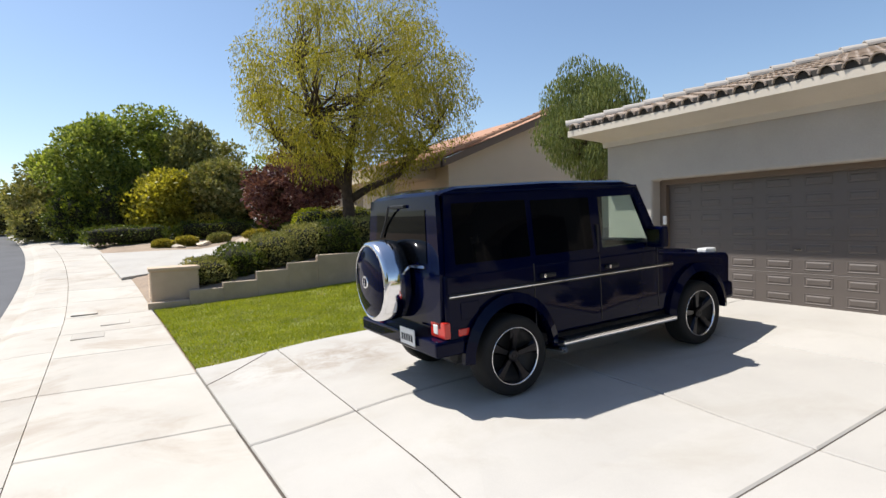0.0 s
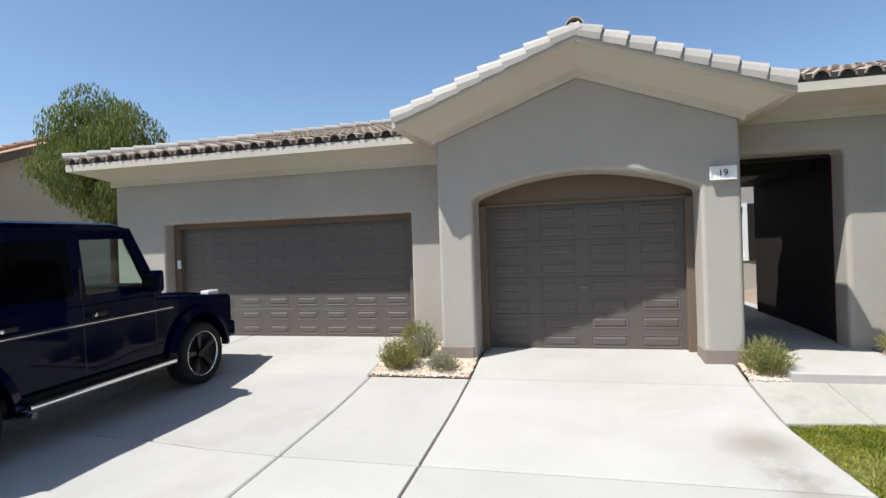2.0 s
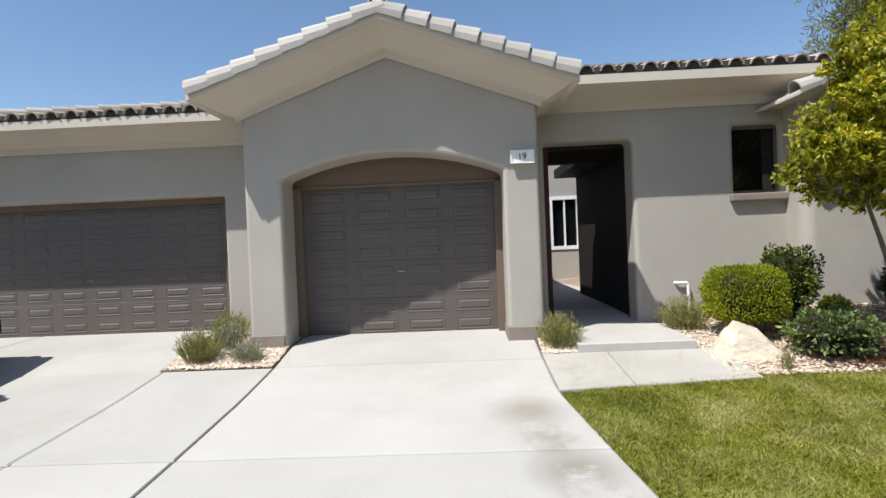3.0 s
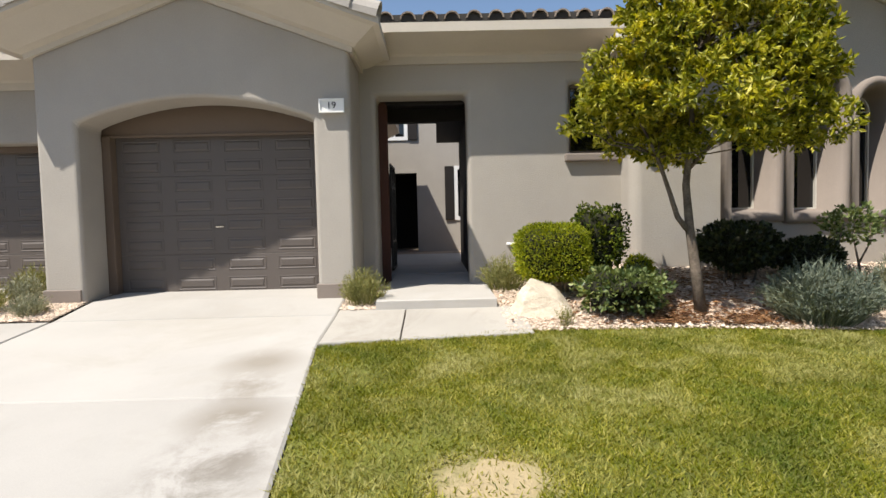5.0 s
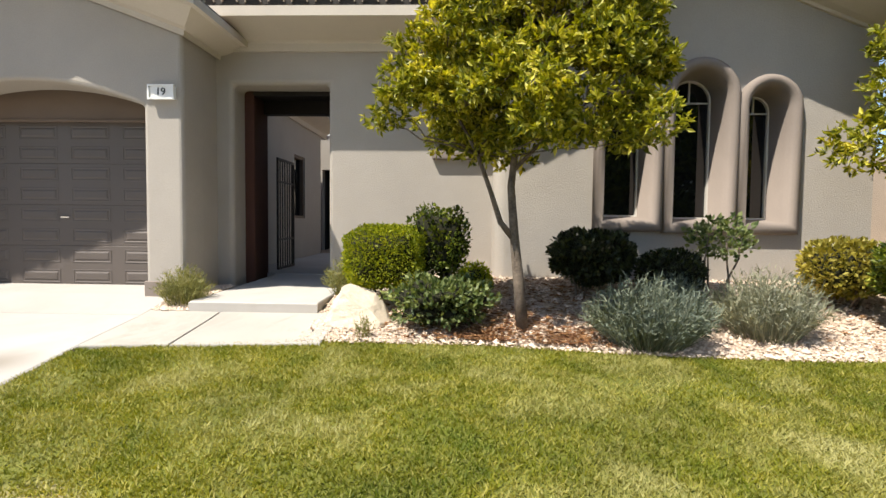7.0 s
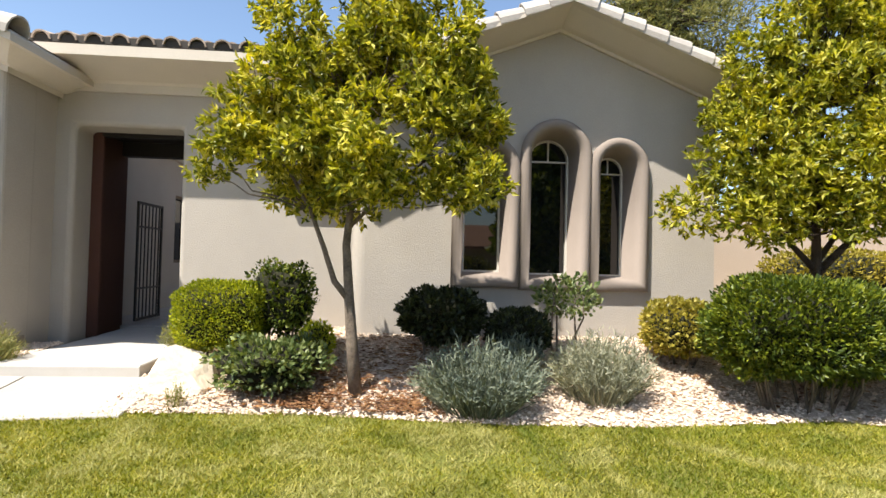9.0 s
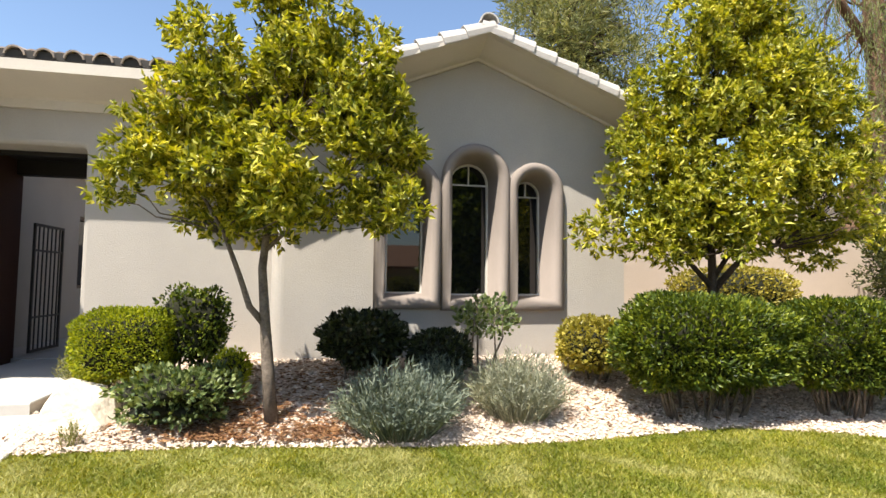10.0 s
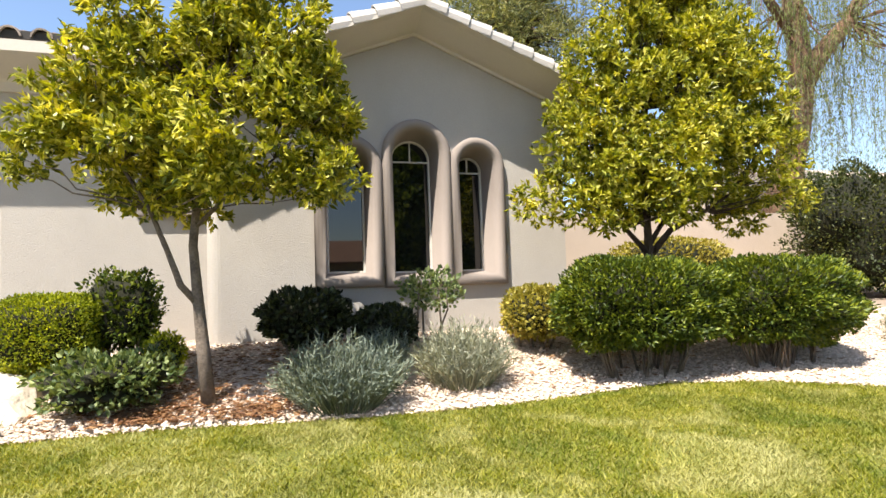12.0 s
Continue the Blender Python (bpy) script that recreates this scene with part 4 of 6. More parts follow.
        bmesh.ops.recalc_face_normals(bm, faces=bm.faces)
        part("surround", bm, SURROUND, w, "thick rounded plaster surround", smooth=True)
        loop = lambda d: [(y - yc, z) for y, z in round_top(yc, a, zb, zs, d)]
        part("glass", sheet(bmesh.new(), loop(0.175), [], lambda y, z: (0.40, y, z), lambda y, z: (0.41, y, z)), GLASS, w)
        part("window_frame", sheet(bmesh.new(), loop(0.165), [loop(0.202)], lambda y, z: (0.355, y, z), lambda y, z: (0.43, y, z)), CREAM, w, "cream window frame")
        if k == 0:
            continue
        part("glazing_bar", boxed((0.365, -a + 0.18, zs - 0.025), (0.398, a - 0.18, zs - 0.008)), CREAM, w)
        part("glazing_bar", boxed((0.366, -0.008, zs - 0.02), (0.396, 0.008, zs + a - 0.2)), CREAM, w)
    # walls that close the place to the right and behind
    tagged(part("wall_side_yard", boxed((10.6, -22, -0.3), (10.9, -10.5, 2.05)), STUCCO_TAN), "tan stucco garden wall beside the window wing", "wall", **S)
    tagged(part("wall_rear", boxed((20, -11, -0.3), (20.3, 8.2, 2.9)), STUCCO), "plain stucco rear wall of the house", "wall", **S)
    # number plate, hose bib
    plate = thing("house_number", "white lit house number plaque reading 19", "house number", (GX, -2.07, 2.32))
    part("plaque", boxed((-0.07, -0.145, -0.075), (0.02, 0.145, 0.075), 0.008), WHITE, plate)
    part("rim", facing(-0.085, -0.06, rect(-0.155, -0.085, 0.155, 0.085), [rect(-0.135, -0.066, 0.135, 0.066)]), WHITE, plate)
    txt = bpy.data.curves.new("digits", "FONT")
    txt.body, txt.size, txt.extrude, txt.align_x, txt.align_y = "19", 0.118, 0.003, "CENTER", "CENTER"
    txt.materials.append(INK)
    ob = new("digits", txt)
    ob.parent, ob.matrix_basis = plate, pose(-0.075, 0, 0, 90, 0, -90)
    tagged(ob, "black digits 19")
    pipe = thing("hose_bib", "white plastic pipe elbow on the entry wall", "pipe", (EX - 0.03, -4.42, 0.12))
    part("pipe", tube(bmesh.new(), [(-0.02, -0.09, -0.12), (-0.02, -0.09, 0.36), (-0.02, -0.07, 0.40), (-0.02, 0.06, 0.40), (0.05, 0.09, 0.40)], 0.022, 8), WHITE, pipe)


ground_sheet()
paving()
house()


# ---- the parked off-road car ----
def mirror_y(pts):
    return [(x, -y, z) for x, y, z in pts]


def wheel(parent, x, y, side, spin):
    """Tyre, black five-spoke rim with a bright lip, and hub. side: +1 faces +y."""
    hub = thing("wheel", "", "", (x, y, 0.395))
    hub.parent = parent
    turn = Matrix.Rotation(radians(-90 * side), 4, "X")
    part("tyre", lathe(bmesh.new(), [(0.268, -0.13), (0.34, -0.135), (0.375, -0.125), (0.393, -0.09), (0.395, 0), (0.393, 0.09), (0.375, 0.125), (0.345, 0.135), (0.30, 0.13), (0.276, 0.12)], turn, 48), RUBBER, hub, "black rubber tyre", True)
    part("rim_barrel", lathe(bmesh.new(), [(0.262, -0.1), (0.27, 0.10), (0.21, 0.02), (0.02, 0.0)], turn, 40), TRIMBLACK, hub, "", True)
    part("rim_lip", lathe(bmesh.new(), [(0.268, 0.105), (0.278, 0.112), (0.281, 0.126), (0.276, 0.130), (0.269, 0.122), (0.266, 0.105)], turn, 48), CHROME, hub, "bright polished rim edge", True)
    for k in range(5):
        bm = bmesh.new()
        a = Matrix.Rotation(radians(72 * k + spin), 4, "Z")
        rings = [[turn @ a @ Vector((r, q, h)) for q, h in ((-w, t), (w, t), (w * 0.6, t + 0.03), (-w * 0.6, t + 0.03))] for r, w, t in ((0.05, 0.034, 0.055), (0.14, 0.040, 0.07), (0.22, 0.052, 0.082), (0.268, 0.075, 0.088))]
        sweep(bm, rings)
        bmesh.ops.recalc_face_normals(bm, faces=bm.faces)
        part("spoke", bm, ALLOY, hub)
    part("hub_cap", lathe(bmesh.new(), [(0.065, 0.05), (0.062, 0.1), (0.045, 0.108), (0.0, 0.11)], turn, 20), ALLOY, hub)
    part("hub_badge", lathe(bmesh.new(), [(0.03, 0.108), (0.028, 0.114), (0.02, 0.114), (0.018, 0.108)], turn, 20), ALLOY, hub, "plain dark ring")
    return hub


def arch_line(xc, r, n=12):
    return [(xc + r * math.cos(t), 0.41 + r * math.sin(t)) for t in (math.pi * k / n for k in range(n + 1))]


def parked_car(m):
    car = thing("off_road_car", "glossy dark blue boxy off-road car parked on the driveway", "car", m=m)
    # lower body, cut out for the wheels
    lower = [(-2.12, 0.56), (-1.425 - 0.5, 0.56)] + [(x, z) for x, z in arch_line(-1.425, 0.5)][::-1][1:-1] + [(-1.425 + 0.5, 0.50), (1.425 - 0.5, 0.50)] + [(x, z) for x, z in arch_line(1.425, 0.5)][::-1][1:-1] + [(1.425 + 0.5, 0.56), (2.12, 0.58), (2.14, 1.01), (2.08, 1.04), (0.80, 1.15), (0.70, 1.20), (-2.14, 1.20)]
    bm = siding(-0.855, 0.855, lower)
    part("body", softened(bm, 0.035, 3), PAINT, car)
    part("underbody", boxed((-2.0, -0.7, 0.36), (2.0, 0.7, 0.62), 0.05), TRIMBLACK, car)
    # bonnet with its raised middle
    bm = bmesh.new()
    sweep(bm, [[(x, -w, z), (x, -w * 0.96, z + 0.035), (x, w * 0.96, z + 0.035), (x, w, z)] for x, w, z in ((0.78, 0.66, 1.14), (1.4, 0.66, 1.10), (2.05, 0.60, 1.02))])
    part("bonnet", bm, PAINT, car)
    # cabin: sides with a see-through front window, roof, rear, pillars
    y_at = lambda z: 0.85 - 0.075 * (z - 1.2) / 0.7
    side_outline = [(-2.12, 1.18), (0.86, 1.18), (0.52, 1.86), (-2.05, 1.86)]
    front_hole = [(-0.13, 1.27), (0.66, 1.27), (0.44, 1.77), (-0.13, 1.77)]
    for s in (-1, 1):
        bm = sheet(bmesh.new(), side_outline, [front_hole], lambda x, z: (x, s * y_at(z), z), lambda x, z: (x, s * (y_at(z) - 0.05), z))
        part("cabin_side", bm, PAINT, car)
        for a in ([(-2.0, 1.27), (-1.13, 1.27), (-1.13, 1.78), (-1.98, 1.78)], [(-1.06, 1.27), (-0.27, 1.27), (-0.27, 1.77), (-1.06, 1.77)]):
            bm = sheet(bmesh.new(), a, [], lambda x, z: (x, s * (y_at(z) + 0.006), z), lambda x, z: (x, s * (y_at(z) - 0.02), z))
            part("window", bm, CARGLASS, car, "black tinted side window")
        bm = sheet(bmesh.new(), front_hole, [], lambda x, z: (x, s * (y_at(z) - 0.02), z), lambda x, z: (x, s * (y_at(z) - 0.026), z))
        w = part("window", bm, CLEARGLASS, car, "clear front door window")
        w.visible_shadow = False
        # shut lines, trim strip, handles, flares, step, mirror
        for x0 in (-1.10, -0.19, 0.74):
            part("door_gap", boxed((x0 - 0.006, s * 0.853, 0.56), (x0 + 0.006, s * 0.8575, 1.2)), TRIMBLACK, car)
        part("window_gap", boxed((-0.205, s * 0.80, 1.2), (-0.18, s * 0.847, 1.5)), TRIMBLACK, car)
        part("side_strip", boxed((-2.1, s * 0.855, 0.985), (1.0, s * 0.872, 1.03), 0.006), TRIMBLACK, car)
        part("strip_inlay", boxed((-2.1, s * 0.868, 1.000), (1.0, s * 0.8745, 1.012), 0.002), CHROME, car, "thin bright line in the side strip")
        for x0 in (-1.04, -0.13):
            h = part("door_handle", boxed((x0 + 0.0, s * 0.857, 1.06), (x0 + 0.19, s * 0.90, 1.10), 0.012, 2), TRIMBLACK, car)
            part("lock_button", lathe(bmesh.new(), [(0.018, 0), (0.018, 0.02), (0.0, 0.022)], Matrix.Translation((x0 + 0.03, s * 0.90, 1.08)) @ Matrix.Rotation(radians(-90 * s), 4, "X"), 12), CHROME, h)
        for xc in (-1.425, 1.425):
            inner, outer_ = arch_line(xc, 0.475, 16), arch_line(xc, 0.565, 16)
            rings = [[(a[0], s * 0.84, a[1]), (a[0], s * 0.935, a[1]), (b[0], s * 0.90, b[1]), (b[0], s * 0.84, b[1])] for a, b in zip(inner, outer_)]
            bm = sweep(bmesh.new(), rings)
            bmesh.ops.recalc_face_normals(bm, faces=bm.faces)
            part("wheel_arch_flare", bm, PAINT, car, smooth=False)
        step = part("running_board", boxed((-0.86, s * 0.80, 0.40), (0.90, s * 0.985, 0.455), 0.02, 2), CHROME, car, "polished running board")
        part("step_pad", boxed((-0.80, s * 0.84, 0.45), (0.84, s * 0.965, 0.462), 0.004), TRIMBLACK, step)
        part("exhaust_pipe", tube(bmesh.new(), [(-0.95, s * 0.62, 0.36), (-0.86, s * 0.86, 0.36), (-0.82, s * 0.97, 0.355)], 0.034, 10), CHROME, car)
        arm = part("mirror", box(bmesh.new(), (0.52, s * 0.88, 1.22), (0.64, s * 1.10, 1.44), 0.035, None, 3), PAINT, car)
        part("mirror_glass", boxed((0.512, s * 0.91, 1.26), (0.522, s * 1.07, 1.41)), CHROME, arm)
        part("drip_rail", boxed((-2.06, s * 0.765, 1.855), (0.50, s * 0.80, 1.878), 0.006), PAINT, car)
        lamp = part("indicator", box(bmesh.new(), (1.74, s * 0.66, 1.05), (1.95, s * 0.80, 1.11), 0.025, None, 3), CLEARLENS, car, "clear indicator lamp on the wing")
        part("tail_light", boxed((-2.165, s * 0.60, 0.66), (-2.10, s * 0.86, 0.80), 0.012, 2), REDLENS, car, "red tail light")
        part("reversing_lens", boxed((-2.172, s * 0.66, 0.69), (-2.15, s * 0.74, 0.77), 0.005), CLEARLENS, car, "clear reversing lens")
        part("side_reflector", boxed((-2.02, s * 0.856, 0.67), (-1.90, s * 0.866, 0.73), 0.004), REDLENS, car, "red side reflector")
        part("headlamp", lathe(bmesh.new(), [(0.12, 0), (0.12, 0.03), (0.1, 0.05), (0.0, 0.06)], Matrix.Translation((2.12, s * 0.55, 0.95)) @ Matrix.Rotation(radians(90), 4, "Y"), 20), CLEARLENS, car, "round headlamp", True)
        # door hinges
        for z in (0.72, 1.12):
            part("hinge", boxed((-2.15, s * 0.74, z), (-2.10, s * 0.80, z + 0.05), 0.01), PAINT, car)
    part("fuel_flap", boxed((-1.98, -0.862, 0.80), (-1.78, -0.853, 0.95), 0.004), PAINT, car)
    bm = bmesh.new()
    rings = []
    for x, w, z in ((-2.10, 0.74, 1.855), (-2.06, 0.775, 1.89), (-1.9, 0.785, 1.925), (-0.8, 0.785, 1.945), (0.3, 0.78, 1.93), (0.50, 0.77, 1.89), (0.56, 0.74, 1.85)):
        rings.append([(x, -w, 1.85), (x, -w, z - 0.02), (x, -w * 0.92, z), (x, 0, z + 0.012), (x, w * 0.92, z), (x, w, z - 0.02), (x, w, 1.85)])
    part("roof", sweep(bm, rings), PAINT, car, smooth=False)
    # windscreen, rear wall
    bm = sheet(bmesh.new(), [(-0.74, 1.26), (0.74, 1.26), (0.70, 1.83), (-0.70, 1.83)], [], lambda y, z: (0.845 - 0.5 * (z - 1.2), y, z), lambda y, z: (0.835 - 0.5 * (z - 1.2), y, z))
    part("windscreen", bm, CLEARGLASS, car, "clear windscreen").visible_shadow = False
    rear = part("rear_door", sheet(bmesh.new(), [(-0.79, 0.74), (0.79, 0.74), (0.83, 1.2), (0.745, 1.86), (-0.745, 1.86), (-0.83, 1.2)], [], lambda y, z: (-2.165 + 0.07 * max(0, z - 1.2), y, z), lambda y, z: (-2.08, y, z)), PAINT, car)
    part("rear_window", sheet(bmesh.new(), [(-0.60, 1.28), (0.60, 1.28), (0.56, 1.74), (-0.56, 1.74)], [], lambda y, z: (-2.172 + 0.07 * (z - 1.2), y, z), lambda y, z: (-2.15 + 0.07 * (z - 1.2), y, z)), CARGLASS, rear, "dark rear window")
    part("window_trim", boxed((-2.185, -0.57, 1.235), (-2.16, 0.57, 1.26), 0.004), CHROME, rear, "bright strip under the rear window")
    part("wiper", tube(bmesh.new(), [(-2.19, 0.12, 1.79), (-2.16, 0.30, 1.62), (-2.17, 0.40, 1.5)], 0.012, 6), TRIMBLACK, rear)
    part("high_brake_light", boxed((-2.16, -0.16, 1.77), (-2.11, 0.16, 1.80), 0.006), TRIMBLACK, rear)
    part("rear_bumper", box(bmesh.new(), (-2.27, -0.88, 0.51), (-1.96, 0.88, 0.655), 0.03, None, 3), PAINT, car)
    part("front_bumper", box(bmesh.new(), (1.96, -0.88, 0.48), (2.17, 0.88, 0.70), 0.05, None, 3), PAINT, car)
    part("grille", boxed((2.12, -0.42, 0.76), (2.16, 0.42, 1.06), 0.01), TRIMBLACK, car)
    plate = part("number_plate", boxed((-2.30, -0.50, 0.56), (-2.285, -0.20, 0.71), 0.004), WHITE, car, "white number plate, unreadable")
    for k in range(5):
        part("plate_mark", boxed((-2.304, -0.47 + 0.05 * k, 0.60), (-2.299, -0.44 + 0.05 * k, 0.66)), INK, plate)
    # spare wheel in its steel cover
    spare = thing("spare_wheel", "", "", (-2.19, 0.06, 1.16))
    spare.parent = car
    tagged(spare, "spare wheel in a polished steel cover")
    back = Matrix.Rotation(radians(-90), 4, "Y")
    part("steel_cover", lathe(bmesh.new(), [(0.36, 0.0), (0.405, 0.02), (0.415, 0.10), (0.41, 0.25), (0.39, 0.285), (0.365, 0.295), (0.36, 0.29)], back, 56), CHROME, spare, "polished steel ring cover", True)
    part("cover_face", lathe(bmesh.new(), [(0.365, 0.285), (0.30, 0.315), (0.15, 0.33), (0.0, 0.335)], back, 48), PAINT, spare, "dark cover face", True)
    part("badge_ring", lathe(bmesh.new(), [(0.065, 0.325), (0.062, 0.342), (0.052, 0.342), (0.05, 0.325)], back, 24), CHROME, spare, "plain bright ring badge")
    part("badge_bar", boxed((-0.345, -0.004, -0.05), (-0.33, 0.004, 0.05)), CHROME, spare)
    # seats and dashboard
    for s in (-0.38, 0.38):
        seat = part("seat", box(bmesh.new(), (-0.35, s - 0.25, 0.9), (0.15, s + 0.25, 1.1), 0.05, None, 2), TRIMBLACK, car)
        part("backrest", box(bmesh.new(), (-0.45, s - 0.24, 1.05), (-0.30, s + 0.24, 1.62), 0.05, None, 2), TRIMBLACK, seat)
    part("dashboard", box(bmesh.new(), (0.48, -0.78, 1.1), (0.80, 0.78, 1.3), 0.05, None, 2), TRIMBLACK, car)
    part("luggage_screen", boxed((-0.52, -0.78, 0.8), (-0.48, 0.78, 1.83)), TRIMBLACK, car)
    for k, (x, s) in enumerate(((-1.425, -1), (1.425, -1), (-1.425, 1), (1.425, 1))):
        wheel(car, x, s * 0.79, s, 18 * k + 10)
    taller(car)
    return car


def taller(car):
    """Lengthens the upper body upwards, leaving wheels and sills."""
    for ob in car.children_recursive:
        if ob.type != "MESH" or (ob.parent and ob.parent.name.startswith(("wheel", "spare_wheel"))):
            continue
        for v in ob.data.vertices:
            if v.co.z > 0.6:
                v.co.z = 0.6 + (v.co.z - 0.6) * 1.095


def rest_car():
    rear, front = Vector((3.13, 5.67, 0)), Vector((6.15, 5.65, 0))
    for p in (rear, front):
        p.z = (land(p.x, p.y - 0.8) + land(p.x, p.y + 0.8)) / 2
    mid = (rear + front) / 2
    m = along(mid, mid + (front - rear))
    parked_car(m @ Matrix.Scale(1.06, 4))


# ---- plants ----
def leaf_cloud(name, centres, spread, count, length, width, material, parent, seed, droop=0.0, up=0.25, label="", fill=0.55, sprig=0):
    """Single kite-shaped leaves, folded at the midrib, scattered round clump centres (x, y, z, r)."""
    rng = np.random.default_rng(seed)
    c = np.array(centres, float)
    weight = c[:, 3] ** 2
    pick = rng.choice(len(c), count, p=weight / weight.sum())
    way = rng.normal(0, 1, (count, 3))
    way /= np.linalg.norm(way, axis=1)[:, None]
    rad = c[pick, 3] * rng.uniform(fill ** 3, 1.0, count) ** (1 / 3) * spread
    at = c[pick, :3] + way * rad[:, None] * np.array([1, 1, 0.85])
    axis = way * 0.7 + rng.normal(0, 0.6, (count, 3)) + np.array([0, 0, up - droop])
    if sprig:
        # whorls of leaves along the ends of short shoots
        own = np.arange(count) // sprig * sprig
        shoot = way[own] * 0.8 + rng.normal(0, 0.45, (count, 3))[own] + np.array([0, 0, up])
        shoot /= np.linalg.norm(shoot, axis=1)[:, None]
        at = at[own] + shoot * (rng.uniform(-0.9, 0.25, count) * length)[:, None]
        axis = shoot * 0.65 + rng.normal(0, 0.5, (count, 3))
    if droop:
        axis = axis * np.array([0.35, 0.35, 1.0]) - np.array([0, 0, droop])
    axis /= np.linalg.norm(axis, axis=1)[:, None]
    side = np.cross(axis, rng.normal(0, 1, (count, 3)))
    side /= np.linalg.norm(side, axis=1)[:, None]
    nrm = np.cross(axis, side)
    L = (length * rng.uniform(0.6, 1.25, count))[:, None]
    W = (width * rng.uniform(0.7, 1.2, count))[:, None]
    v = np.empty((count, 4, 3))
    v[:, 0] = at
    v[:, 1] = at + axis * L * 0.5 + side * W + nrm * W * 0.35
    v[:, 2] = at + axis * L - nrm * L * 0.08
    v[:, 3] = at + axis * L * 0.5 - side * W + nrm * W * 0.35
    base = 4 * np.arange(count)[:, None]
    f = np.concatenate([base + [0, 1, 2], base + [0, 2, 3]])
    return raw(name, v.reshape(-1, 3).tolist(), f.tolist(), material, parent, label)


def limbs(name, paths, material, parent, sides=7, label=""):
    """Tapered, bent limbs: (points, first radius, last radius)."""
    bm = bmesh.new()
    for pts, r0, r1 in paths:
        n = len(pts)
        tube(bm, pts, [r0 + (r1 - r0) * k / (n - 1) for k in range(n)], sides)
    return part(name, bm, material, parent, label, True)


def bent(a, b, rng, wob=0.08, n=6):
    a, b = Vector(a), Vector(b)
    d = (b - a).length
    off = [Vector((rng.uniform(-1, 1), rng.uniform(-1, 1), rng.uniform(-0.5, 0.5))) * wob * d for _ in range(n)]
    return [a.lerp(b, k / (n - 1)) + (off[k] * math.sin(math.pi * k / (n - 1))) for k in range(n)]


def crown_clumps(rng, centre, radii, n, size, lean=0.0, cone=0.0, low=-1.0):
    """Clump centres on and in an uneven ellipsoid; cone narrows its top."""
    out = []
    while len(out) < n:
        p = Vector((rng.uniform(-1, 1), rng.uniform(-1, 1), rng.uniform(low, 1)))
        k = p.length
        if k > 1 or k < 0.35:
            continue
        narrow = 1 - cone * (p.z + 1) / 2
        r = size * rng.uniform(0.65, 1.3)
        out.append((centre[0] + p.x * radii[0] * narrow, centre[1] + p.y * radii[1] * narrow + lean * p.z, centre[2] + p.z * radii[2], r))
    for c in list(out)[: n // 2]:
        d = Vector(c[:3]) - Vector(centre)
        q = Vector(centre) + d * (1.02 + 0.22 * rng.random()) + Vector((0, 0, rng.uniform(-0.05, 0.1)))
        out.append((q.x, q.y, q.z, size * rng.uniform(0.3, 0.55)))
    return out


def yard_tree(name, label, base, forks, centre, radii, n_clumps, size, leaves, leaf, seed, material, bark, trunk_r, cone=0.3, droop=0.0, group="", low=-1.0, keep=None, lean=0.0, sprig=0, twig=0.42):
    rng = random.Random(seed)
    tree = thing(name, label, "tree", base, group)
    b = Vector(base)
    clumps = crown_clumps(rng, Vector(centre) - b, radii, n_clumps, size, lean, cone, low)
    if keep:
        clumps = [c for c in clumps if keep(c[0] + b.x, c[1] + b.y, c[2] + b.z, c[3])]
    stems, tips = [], []
    for pts, r0, r1 in forks:
        pts = [Vector(p) - b for p in pts]
        stems.append((pts, r0, r1))
        tips.append((pts[-1], r1))
        tips.append((pts[-2], (r0 + r1) / 2))
    limbs("trunk", stems, bark, tree, 10)
    branch = []
    for c in clumps:
        t, r = min(tips, key=lambda q: (q[0] - Vector(c[:3])).length + (0.8 if q[0].z > c[2] else 0))
        branch.append((bent(t, c[:3], rng, 0.1, 5), r * twig, 0.004))
    limbs("limb", branch, bark, tree, 5)
    leaf_cloud("crown", clumps, 1.0, leaves, leaf[0], leaf[1], material, tree, seed, droop, sprig=sprig)
    return tree


